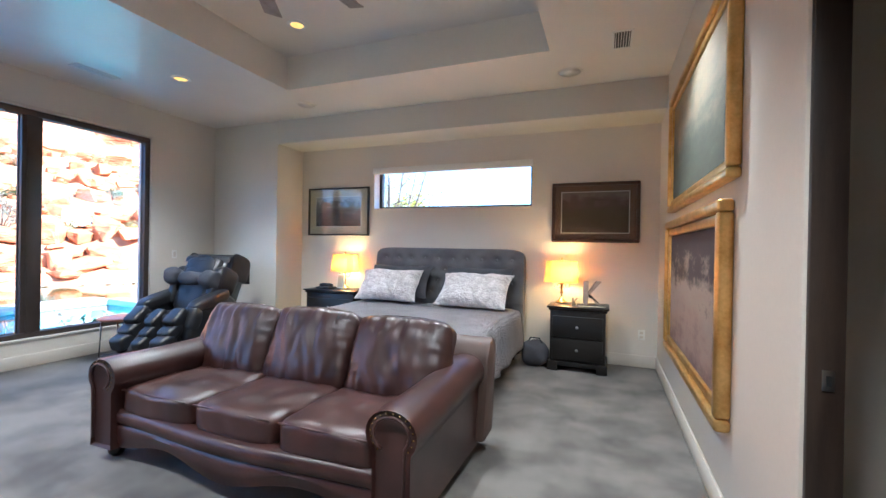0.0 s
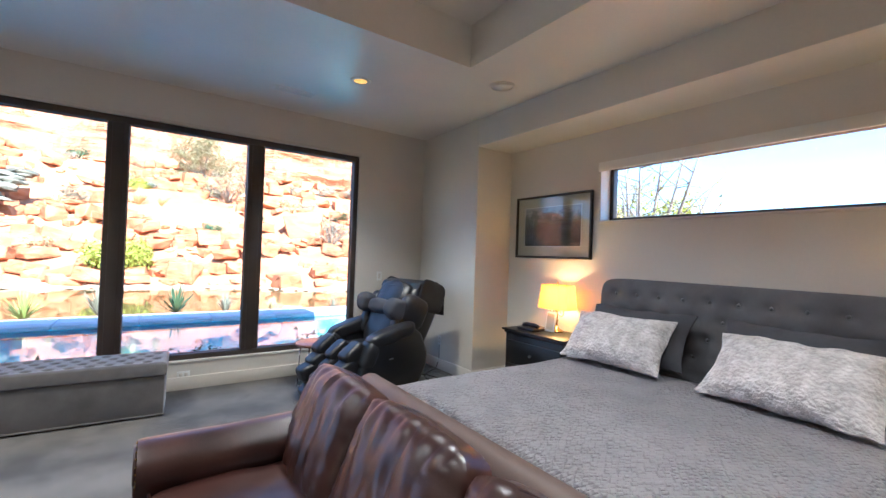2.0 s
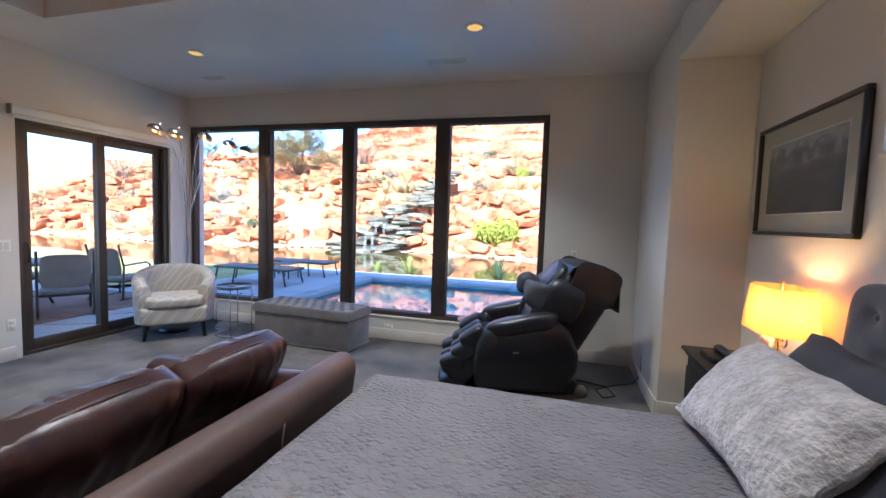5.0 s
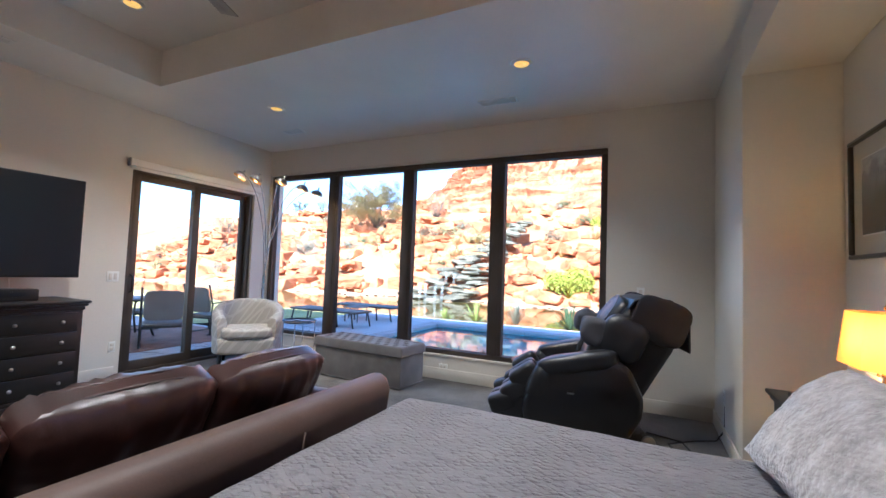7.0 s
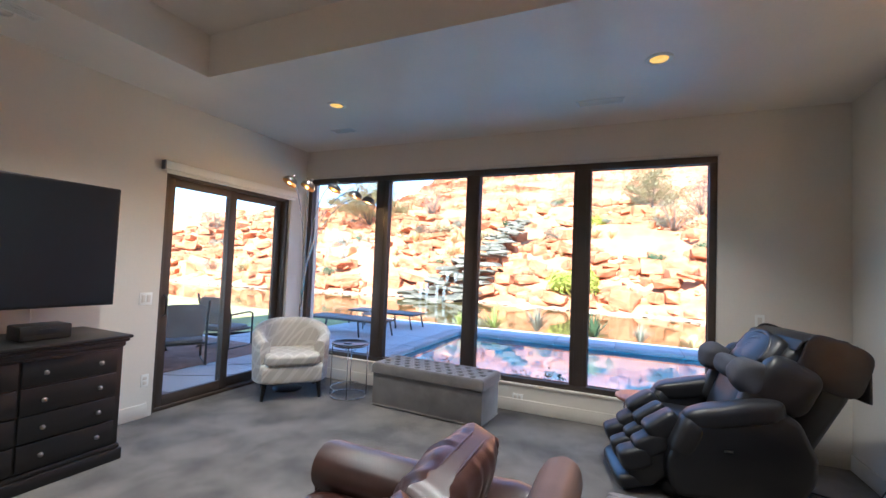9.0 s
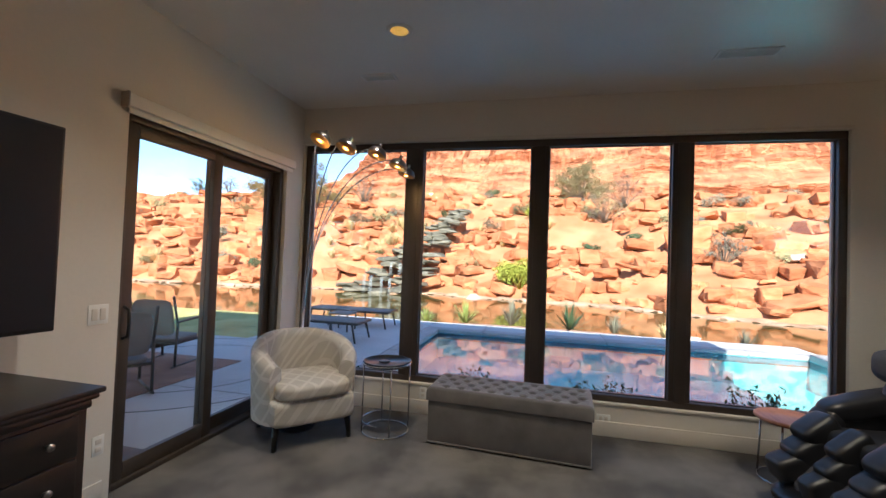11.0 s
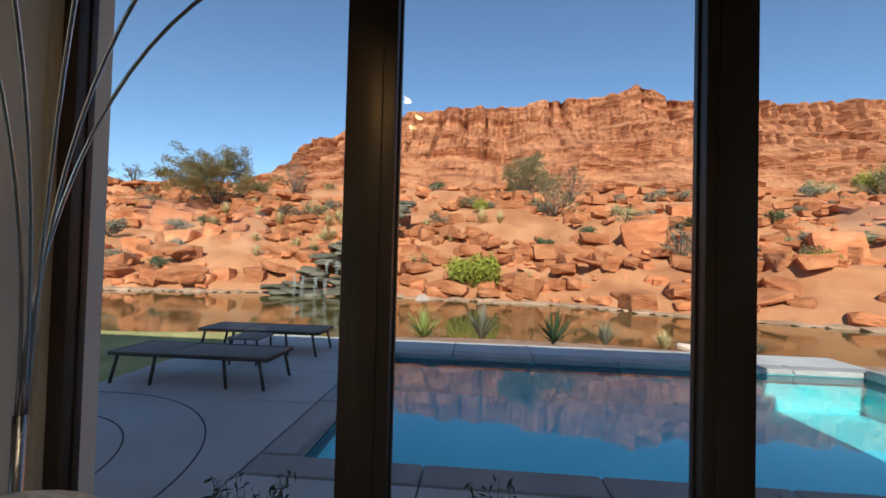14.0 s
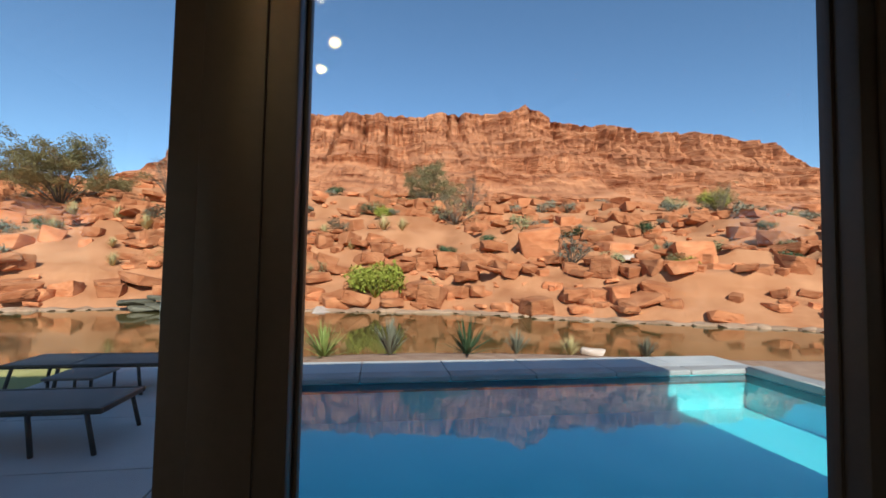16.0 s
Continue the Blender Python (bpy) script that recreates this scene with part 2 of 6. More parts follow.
def thing(name, label, category, m=None, group="", kind=""):
    ob = new(name)
    ob.empty_display_size = 0.1
    if m is not None:
        ob.matrix_basis = m
    return tagged(ob, label, category, group, kind)


def box(x0, x1, y0, y1, z0, z1, bev=0.0, seg=2, bm=None):
    b = bmesh.new()
    bmesh.ops.create_cube(b, size=1)
    for v in b.verts:
        v.co = Vector(((x0 + x1) / 2 + v.co.x * (x1 - x0), (y0 + y1) / 2 + v.co.y * (y1 - y0), (z0 + z1) / 2 + v.co.z * (z1 - z0)))
    if bev:
        bmesh.ops.bevel(b, geom=b.edges[:], offset=bev, segments=seg, profile=0.5, affect="EDGES")
    return join(bm, b)


def join(bm, b):
    if bm is None:
        return b
    me = bpy.data.meshes.new("tmp")
    b.to_mesh(me)
    b.free()
    bm.from_mesh(me)
    bpy.data.meshes.remove(me)
    return bm


def tube(pts, r, n=8, bm=None, r1=None):
    """A round bar along pts, tapering from r to r1."""
    bm = bm or bmesh.new()
    pts = [Vector(p) for p in pts]
    rings = []
    for i, p in enumerate(pts):
        d = (pts[min(i + 1, len(pts) - 1)] - pts[max(i - 1, 0)]).normalized()
        a = d.orthogonal().normalized() if i == 0 else (a - d * a.dot(d)).normalized()
        c = d.cross(a)
        rr = r if r1 is None else r + (r1 - r) * i / (len(pts) - 1)
        rings.append([bm.verts.new(p + rr * (a * math.cos(k * math.tau / n) + c * math.sin(k * math.tau / n))) for k in range(n)])
    for q, w in zip(rings, rings[1:]):
        for k in range(n):
            bm.faces.new((q[k], q[(k + 1) % n], w[(k + 1) % n], w[k]))
    bm.faces.new(rings[0][::-1])
    bm.faces.new(rings[-1])
    return bm


def lathe(prof, n=24, at=(0, 0, 0), bm=None):
    bm = bm or bmesh.new()
    at = Vector(at)
    rings = [[bm.verts.new(at + Vector((r * math.cos(k * math.tau / n), r * math.sin(k * math.tau / n), z))) for k in range(n)] for r, z in prof]
    for q, w in zip(rings, rings[1:]):
        for k in range(n):
            bm.faces.new((q[k], q[(k + 1) % n], w[(k + 1) % n], w[k]))
    if prof[0][0] > 1e-4:
        bm.faces.new(rings[0][::-1])
    if prof[-1][0] > 1e-4:
        bm.faces.new(rings[-1])
    return bm


def puff(sx, sy, sz, m=None, k=5.0, cuts=9, wrinkle=0.0, freq=6.0, seed=0, bm=None):
    """A stuffed block: a box rounded like a cushion, with soft creases."""
    b = bmesh.new()
    bmesh.ops.create_cube(b, size=2)
    bmesh.ops.subdivide_edges(b, edges=b.edges[:], cuts=cuts, use_grid_fill=True)
    for v in b.verts:
        x, y, z = v.co
        s = (abs(x) ** k + abs(y) ** k + abs(z) ** k) ** (-1 / k)
        p = Vector((x * s * sx / 2, y * s * sy / 2, z * s * sz / 2))
        if wrinkle:
            p += wrinkle * noise.noise_vector(p * freq + Vector((seed, seed * 2.3, 0)))
        v.co = p
    if m is not None:
        bmesh.ops.transform(b, matrix=m, verts=b.verts)
    return join(bm, b)


def prism(outline, x0, x1, bev=0.0, bm=None):
    """A slab whose outline in (y, z) runs from x0 to x1."""
    b = bmesh.new()
    f = b.faces.new([b.verts.new((x0, y, z)) for y, z in outline])
    r = bmesh.ops.extrude_face_region(b, geom=[f])
    bmesh.ops.translate(b, verts=[g for g in r["geom"] if isinstance(g, bmesh.types.BMVert)], vec=(x1 - x0, 0, 0))
    bmesh.ops.recalc_face_normals(b, faces=b.faces[:])
    if bev:
        bmesh.ops.bevel(b, geom=b.edges[:], offset=bev, segments=2, profile=0.5, affect="EDGES")
    return join(bm, b)


# ---- the room ----
XW, XR, YS, YF, YB, ZC, ZT = -4.93, 1.11, -0.42, 5.36, 5.89, 3.02, 3.38
TX0, TX1, TY0, TY1 = -2.78, 0.08, 0.40, 4.46             # tray in the ceiling
AX = -3.74                                               # where the bed alcove begins
ZA = 2.70                                                # alcove ceiling

solid("floor", box(XW - 0.3, XR + 1.6, YS - 0.1, YB + 0.1, -0.12, 0.0), CARPET, "greyish beige carpet with footprints pressed in it", "floor", "structure")

WY0, WY1, WZ0, WZ1 = -0.40, 4.42, 0.285, 2.64            # window opening
bm = box(XW - 0.25, XW, -3.2 + 2.55, WY0, -0.3, 3.2)
box(XW - 0.25, XW, WY1, YB + 0.25, -0.3, 3.2, bm=bm)
box(XW - 0.25, XW, WY0, WY1, -0.3, WZ0, bm=bm)
box(XW - 0.25, XW, WY0, WY1, WZ1, 3.2, bm=bm)
solid("wall_west", bm, PAINT, "beige painted wall around the picture windows", "wall", "structure")

SX0, SX1, SZ1 = -4.66, -3.02, 2.33                        # sliding door opening
bm = box(XW, SX0, YS - 0.22, YS, -0.3, 3.2)
box(SX1, XR + 0.12, YS - 0.22, YS, -0.3, 3.2, bm=bm)
box(SX0, SX1, YS - 0.22, YS, SZ1, 3.2, bm=bm)
solid("wall_south", bm, PAINT, "beige painted wall with the sliding door", "wall", "structure")

DY0, DY1, DZ = 1.30, 2.29, 2.42                           # doorway in the picture wall
bm = box(XR, XR + 0.11, YS, DY0, 0, 3.2)
box(XR, XR + 0.11, DY1, YB + 0.22, 0, 3.2, 0.012, bm=bm)
box(XR, XR + 0.11, DY0, DY1, DZ, 3.2, bm=bm)
solid("wall_east", bm, PAINT, "beige painted wall hung with gilt paintings", "wall", "structure")
bm = box(XR + 1.5, XR + 1.6, YS, YB, 0, 3.2)
box(XR + 0.11, XR + 1.5, 3.4, 3.5, 0, 3.2, bm=bm)
box(XR + 0.11, XR + 1.5, YS - 0.1, YS, 0, 3.2, bm=bm)
solid("wall_hall", bm, PAINT, "beige painted wall of the passage", "wall", "structure")

TWX0, TWX1, TWZ0, TWZ1 = -2.49, -0.29, 1.82, 2.38          # high window over the bed
bm = box(AX, TWX0, YB, YB + 0.28, -0.3, 3.2)
box(TWX1, XR, YB, YB + 0.28, -0.3, 3.2, bm=bm)
box(TWX0, TWX1, YB, YB + 0.28, -0.3, TWZ0, bm=bm)
box(TWX0, TWX1, YB, YB + 0.28, TWZ1, 3.2, bm=bm)
solid("wall_north", bm, PAINT, "beige painted wall behind the bed", "wall", "structure")
bm = box(XW, AX, YF, YB + 0.28, -0.3, 3.2, 0.012)
box(AX - 0.02, XR, YF, YB, ZA, 3.2, 0.012, bm=bm)
solid("wall_alcove", bm, PAINT, "beige painted return and soffit of the bed alcove", "wall", "structure")

bm = box(XW - 0.25, TX0, YS - 0.22, YF + 0.1, ZC, ZC + 0.2)
box(TX1, XR + 1.6, YS - 0.22, YF + 0.1, ZC, ZC + 0.2, bm=bm)
box(TX0, TX1, YS - 0.22, TY0, ZC, ZC + 0.2, bm=bm)
box(TX0, TX1, TY1, YF + 0.1, ZC, ZC + 0.2, bm=bm)
box(TX0 - 0.1, TX0, TY0 - 0.1, TY1 + 0.1, ZC + 0.2, ZT + 0.1, bm=bm)
box(TX1, TX1 + 0.1, TY0 - 0.1, TY1 + 0.1, ZC + 0.2, ZT + 0.1, bm=bm)
box(TX0, TX1, TY0 - 0.1, TY0, ZC + 0.2, ZT + 0.1, bm=bm)
box(TX0, TX1, TY1, TY1 + 0.1, ZC + 0.2, ZT + 0.1, bm=bm)
box(TX0, TX1, TY0, TY1, ZT, ZT + 0.1, bm=bm)
solid("ceiling", bm, CEIL, "painted ceiling with a raised tray", "ceiling", "structure")
# roof: unseen; closes the house, stretched south over the porch to shade the terrace
bm = box(-5.75, 6.0, -7.2, 6.0, 3.55, 3.85, 0.02)
box(-5.2, -5.1, -0.75, 5.95, 3.2, 3.55, bm=bm)
solid("roof", bm, STUCCO, "unseen flat roof with a stucco edge, stretched south to shade the terrace", "roof", "structure")
solid("porch_roof", box(-5.2, 6.0, -7.0, -0.92, 2.85, 3.25, 0.02), STUCCO, "flat porch roof over the terrace", "roof", "structure")

BH = 0.13
for i, (x0, x1, y0, y1) in enumerate([(XW, XW + 0.014, YS, YF), (SX1 + 0.05, XR, YS, YS + 0.014), (XR - 0.014, XR, DY1, YB), (XR - 0.014, XR, YS, DY0), (AX, XR, YB - 0.014, YB), (XW + 0.014, AX, YF - 0.014, YF), (AX, AX + 0.014, YF, YB)]):
    solid("baseboard", box(x0, x1, y0, y1, 0, BH, 0.004), TRIM, "painted baseboard at the foot of the wall", "baseboard", "structure")

# big window: frame, mullions, panes, sill
PY = [(-0.333, 0.707), (0.89, 1.934), (2.10, 3.14), (3.31, 4.357)]
PZ0, PZ1, GX = 0.345, 2.575, -5.02
win = thing("window_1", "four tall picture panes in a dark bronze frame", "window", kind="structure")
bm = box(GX - 0.015, GX + 0.06, WY0, WY1, WZ0, PZ0, 0.006)
box(GX - 0.015, GX + 0.06, WY0, WY1, PZ1, WZ1, 0.006, bm=bm)
box(GX - 0.015, GX + 0.06, WY0, PY[0][0], PZ0, PZ1, 0.006, bm=bm)
box(GX - 0.015, GX + 0.06, PY[3][1], WY1, PZ0, PZ1, 0.006, bm=bm)
part("window_frame", bm, BRONZE, win)
for a, b in zip(PY, PY[1:]):
    bm = box(GX - 0.015, GX + 0.06, a[1], b[0], PZ0, PZ1, 0.006)
    c = (a[1] + b[0]) / 2
    box(GX + 0.06, GX + 0.07, c - 0.045, c + 0.045, PZ0, PZ1, 0.004, bm=bm)
    part("mullion", bm, BRONZE, win)
for a, b in PY:
    bm = box(GX - 0.014, GX + 0.014, a, a + 0.008, PZ0, PZ1, 0.003)
    box(GX - 0.014, GX + 0.014, b - 0.008, b, PZ0, PZ1, 0.003, bm=bm)
    box(GX - 0.014, GX + 0.014, a + 0.008, b - 0.008, PZ0, PZ0 + 0.008, 0.003, bm=bm)
    box(GX - 0.014, GX + 0.014, a + 0.008, b - 0.008, PZ1 - 0.008, PZ1, 0.003, bm=bm)
    part("glazing_bead", bm, BRONZE, win)
    part("pane", box(GX - 0.006, GX + 0.002, a + 0.002, b - 0.002, PZ0, PZ1), GLASS, win, "clear glass pane").visible_shadow = False
part("head_trim", box(XW - 0.012, XW + 0.008, WY0 - 0.02, WY1 + 0.02, WZ1 + 0.001, WZ1 + 0.03, 0.004), TRIM, win, "painted head trim")
part("window_sill", box(XW - 0.078, XW + 0.012, WY0, WY1, WZ0 - 0.02, WZ0 + 0.006, 0.006), TRIM, win, "painted sill")

# sliding door
sl = thing("door_1", "two-panel sliding glass door, bronze frame, closed", "sliding door", kind="structure")
SYC = YS - 0.10
bm = box(SX0, SX0 + 0.05, SYC - 0.08, SYC + 0.06, 0.0, SZ1, 0.005)
box(SX1 - 0.05, SX1, SYC - 0.08, SYC + 0.06, 0.0, SZ1, 0.005, bm=bm)
box(SX0 + 0.05, SX1 - 0.05, SYC - 0.08, SYC + 0.06, SZ1 - 0.05, SZ1, 0.005, bm=bm)
box(SX0 + 0.05, SX1 - 0.05, SYC - 0.08, SYC + 0.06, 0.0, 0.035, 0.005, bm=bm)
part("door_frame", bm, BRONZE, sl)
for (a, b), yo in (((SX0 + 0.05, -3.80), SYC - 0.035), ((-3.88, SX1 - 0.05), SYC + 0.015)):
    bm = box(a, a + 0.085, yo - 0.02, yo + 0.02, 0.035, SZ1 - 0.05, 0.004)
    box(b - 0.085, b, yo - 0.02, yo + 0.02, 0.035, SZ1 - 0.05, 0.004, bm=bm)
    box(a + 0.085, b - 0.085, yo - 0.02, yo + 0.02, 0.035, 0.14, 0.004, bm=bm)
    box(a + 0.085, b - 0.085, yo - 0.02, yo + 0.02, SZ1 - 0.13, SZ1 - 0.05, 0.004, bm=bm)
    pn = part("door_panel", bm, BRONZE, sl)
    part("pane", box(a + 0.083, b - 0.083, yo - 0.004, yo + 0.004, 0.138, SZ1 - 0.128), GLASS, pn, "clear glass pane").visible_shadow = False
hx = SX1 - 0.09
part("handle", tube([(hx, SYC + 0.035, 0.92), (hx, SYC + 0.075, 0.94), (hx, SYC + 0.08, 1.02), (hx, SYC + 0.075, 1.10), (hx, SYC + 0.035, 1.12)], 0.010), BLACKFR, sl, "black pull handle")
blind = thing("roller_blind", "white roller blind rolled up above the sliding door", "blind")
part("cassette", box(SX0 - 0.06, SX1 + 0.05, YS + 0.002, YS + 0.06, SZ1 + 0.005, SZ1 + 0.085, 0.01), WHITE, blind)
part("end_cap", box(SX1 + 0.051, SX1 + 0.062, YS + 0.002, YS + 0.065, SZ1, SZ1 + 0.09, 0.004), STEEL, blind)
part("hem_bar", box(SX0 - 0.04, SX1 + 0.03, YS + 0.02, YS + 0.034, SZ1 - 0.03, SZ1 + 0.004, 0.004), WHITE, blind)

# high window
hw = thing("window_2", "long low window high over the bed", "window", kind="structure")
bm = box(TWX0, TWX0 + 0.04, YB + 0.15, YB + 0.22, TWZ0, TWZ1, 0.004)
box(TWX1 - 0.04, TWX1, YB + 0.15, YB + 0.22, TWZ0, TWZ1, 0.004, bm=bm)
box(TWX0 + 0.04, TWX1 - 0.04, YB + 0.15, YB + 0.22, TWZ0, TWZ0 + 0.04, 0.004, bm=bm)
box(TWX0 + 0.04, TWX1 - 0.04, YB + 0.15, YB + 0.22, TWZ1 - 0.04, TWZ1, 0.004, bm=bm)
part("window_frame", bm, BRONZE, hw)
part("pane", box(TWX0 + 0.038, TWX1 - 0.038, YB + 0.18, YB + 0.188, TWZ0 + 0.038, TWZ1 - 0.038), GLASS, hw).visible_shadow = False
part("window_sill", box(TWX0 - 0.01, TWX1 + 0.01, YB - 0.018, YB + 0.15, TWZ0 - 0.02, TWZ0 + 0.003, 0.005), TRIM, hw)
rb = thing("roller_blind", "white roller blind rolled up over the high window", "blind")
part("cassette", box(TWX0 - 0.015, TWX1 + 0.015, YB - 0.03, YB - 0.001, TWZ1 - 0.075, TWZ1 + 0.01, 0.006), WHITE, rb)

# doorway jamb
jb = thing("door_2", "open doorway with a dark wood jamb", "doorway", kind="structure")
part("jamb", box(XR + 0.012, XR + 0.10, DY1 - 0.02, DY1, 0, DZ, 0.003), JAMBWOOD, jb)
part("jamb", box(XR + 0.012, XR + 0.10, DY0, DY0 + 0.02, 0, DZ, 0.003), JAMBWOOD, jb)
part("head_jamb", box(XR + 0.012, XR + 0.10, DY0 + 0.02, DY1 - 0.02, DZ - 0.02, DZ, 0.003), JAMBWOOD, jb)
bm = box(XR + 0.045, XR + 0.075, DY1 - 0.024, DY1 - 0.02, 0.90, 0.96, 0.001)
part("strike_plate", bm, STEEL, jb, "brushed metal strike plate")
# black block stands for the darkness inside the latch hole
part("latch_hole_shade", box(XR + 0.054, XR + 0.066, DY1 - 0.026, DY1 - 0.0242, 0.915, 0.945), RUBBER, jb)


# ---- ceiling fixtures ----
def can_light(x, y, z):
    c = thing("can_light", "lit recessed can light with a white trim ring", "ceiling light", pose(x, y, z), "recessed can lights")
    part("trim_ring", lathe([(0.062, -0.001), (0.064, -0.008), (0.088, -0.006), (0.092, 0.0)], 28), WHITE, c)
    part("lens", lathe([(0.0, -0.0022), (0.042, -0.002)], 24), CANGLOW, c, "glowing warm lens")
    # the baffle is no lamp: its glow stands for the lens light it catches
    part("lit_baffle_ring", lathe([(0.042, -0.002), (0.061, -0.004)], 24), BAFFLEGLOW, c, "amber baffle round the lens, its caught lamplight put in as glow")
    d = bpy.data.lights.new("can_beam", "SPOT")
    d.energy, d.color, d.shadow_soft_size, d.spot_size, d.spot_blend = CAN_WATTS, (1, 0.86, 0.68), 0.05, radians(108), 0.8
    new("can_beam", d).matrix_world = pose(x, y, z - 0.015)


CAN_WATTS = 40
for x, y, z in [(-3.63, 1.07, ZC), (-3.63, 3.84, ZC), (-2.2, 3.93, ZT), (-0.58, 3.93, ZT), (-2.2, 0.97, ZT), (-0.58, 0.97, ZT), (0.62, 1.1, ZC), (0.62, 3.6, ZC)]:
    can_light(x, y, z)


def vent(x, y, lx, ly, z=ZC):
    v = thing("ceiling_vent", "white metal ceiling vent with thin slats", "vent", pose(x, y, z), "ceiling vents")
    bm = box(-lx / 2, lx / 2, -ly / 2, -ly / 2 + 0.02, -0.008, 0, 0.002)
    box(-lx / 2, lx / 2, ly / 2 - 0.02, ly / 2, -0.008, 0, 0.002, bm=bm)
    box(-lx / 2, -lx / 2 + 0.02, -ly / 2 + 0.02, ly / 2 - 0.02, -0.008, 0, 0.002, bm=bm)
    box(lx / 2 - 0.02, lx / 2, -ly / 2 + 0.02, ly / 2 - 0.02, -0.008, 0, 0.002, bm=bm)
    part("frame", bm, WHITE, v)
    # black sheet gives the shade of the duct behind the slats
    part("duct_shade", box(-lx / 2 + 0.02, lx / 2 - 0.02, -ly / 2 + 0.02, ly / 2 - 0.02, -0.003, -0.001), BLACKFR, v)
    across = lx < ly
    n = 6
    w = (lx if across else ly) - 0.04
    for i in range(n):
        c = -w / 2 + w * (i + 0.5) / n
        b = box(c - 0.003, c + 0.003, -ly / 2 + 0.02, ly / 2 - 0.02, -0.009, -0.003) if across else box(-lx / 2 + 0.02, lx / 2 - 0.02, c - 0.003, c + 0.003, -0.009, -0.003)
        part("slat", b, WHITE, v)


vent(-4.30, 3.42, 0.13, 0.40)
vent(-4.30, 0.66, 0.13, 0.30)
vent(0.66, 4.45, 0.16, 0.32)
vent(-1.65, 0.10, 0.30, 0.13)
for x, y in [(-2.9, 4.93), (0.21, 4.98), (-1.6, -0.02)]:
    s = thing("ceiling_speaker", "round white flush ceiling speaker grille", "speaker", pose(x, y, ZC), "ceiling speakers")
    part("rim", lathe([(0.105, -0.003), (0.108, -0.007), (0.122, -0.006), (0.124, 0)], 32), CEIL, s)
    part("grille", lathe([(0, -0.004), (0.105, -0.003)], 28), CEIL, s)

# ceiling fan with nine grey blades
fan = thing("ceiling_fan", "brushed steel ceiling fan with grey blades, still", "ceiling fan", pose(-1.35, 2.42, 0))
part("canopy", lathe([(0.0, ZT - 0.001), (0.075, ZT - 0.001), (0.07, ZT - 0.04), (0.03, ZT - 0.06), (0.0, ZT - 0.06)], 24), STEEL, fan)
part("downrod", tube([(0, 0, ZT - 0.06), (0, 0, 3.16)], 0.014, 12), STEEL, fan)
part("motor", lathe([(0.0, 3.18), (0.06, 3.17), (0.15, 3.13), (0.16, 3.06), (0.13, 3.01), (0.05, 2.99), (0, 2.99)], 32), STEEL, fan)
for k in range(9):
    a = radians(1 + 40 * k)
    bm = box(0.14, 1.0, -0.055, 0.055, -0.004, 0.004, 0.003)
    for v in bm.verts:
        v.co.y *= 0.75 + 0.5 * v.co.x
    bmesh.ops.transform(bm, matrix=pose(0, 0, 3.07, 0, 0, math.degrees(a)) @ pose(0, 0, 0, 12), verts=bm.verts)
    part("blade", bm, IVORYWOOD, fan)


# ---- wall plates ----
def plate(m, gangs, kind):
    p = thing("light_switch" if kind == "switch" else "wall_outlet", "white plastic %s plate on the painted wall" % ("rocker switch" if kind == "switch" else "power outlet"), kind, m)
    w = 0.07 + 0.046 * (gangs - 1)
    part("plate", box(-w / 2, w / 2, -0.057, 0.057, 0, 0.005, 0.003), WHITE, p)
    for g in range(gangs):
        c = (g - (gangs - 1) / 2) * 0.046
        if kind == "switch":
            part("rocker", box(c - 0.016, c + 0.016, -0.033, 0.033, 0.004, 0.009, 0.002), TRIM, p)
        else:
            for z in (-0.022, 0.022):
                part("socket", box(c - 0.017, c + 0.017, z - 0.014, z + 0.014, 0.004, 0.0075, 0.002), TRIM, p)


plate(pose(-2.90, YS, 1.10, -90, 180, 0), 2, "switch")
plate(pose(-2.94, YS, 0.34, -90, 180, 0), 1, "outlet")
plate(pose(XW, 4.74, 1.14, 90, 0, 90), 1, "switch")
plate(pose(XW, 2.62, 0.15, 90, 0, 90) @ pose(0, 0, 0, 0, 0, 90), 1, "outlet")
plate(pose(XW, 0.98, 0.2, 90, 0, 90), 1, "outlet")
plate(pose(-4.40, YF, 0.36, 90, 0, 0), 1, "outlet")
plate(pose(0.95, YB, 0.36, 90, 0, 0), 1, "outlet")


# ---- sofa ----
sofa = thing("leather_sofa", "dark oxblood leather three-seat sofa with rolled arms and nailheads", "sofa")
SXL, SXRR, SYF, SYB = -2.32, -0.12, 2.30, 3.46
bm = box(SXL + 0.22, SXRR - 0.22, SYF + 0.08, SYB - 0.18, 0.10, 0.30, 0.03)
part("base", bm, LEATHER, sofa)
b = bmesh.new()
n = 40
for i in range(n + 1):            # bowed front rail
    u = i / n
    x = SXL + 0.2 + (SXRR - SXL - 0.4) * u
    y = SYF + 0.05 - 0.05 * math.sin(math.pi * u) ** 2
    z0 = 0.12 - 0.035 * math.cos(4 * math.pi * u)
    for z, dy in ((z0, 0.0), (z0 + 0.05, -0.012), (0.21, -0.016), (0.225, -0.004), (0.24, -0.02), (0.29, -0.02), (0.31, 0.0), (0.31, 0.06), (z0, 0.06)):
        b.verts.new((x, y + dy, z))
b.verts.ensure_lookup_table()
for i in range(n):
    for j in range(9):
        q, w = i * 9 + j, i * 9 + (j + 1) % 9
        b.faces.new((b.verts[q], b.verts[w], b.verts[w + 9], b.verts[q + 9]))
bmesh.ops.recalc_face_normals(b, faces=b.faces[:])
part("front_rail", b, LEATHER, sofa, deg=60)


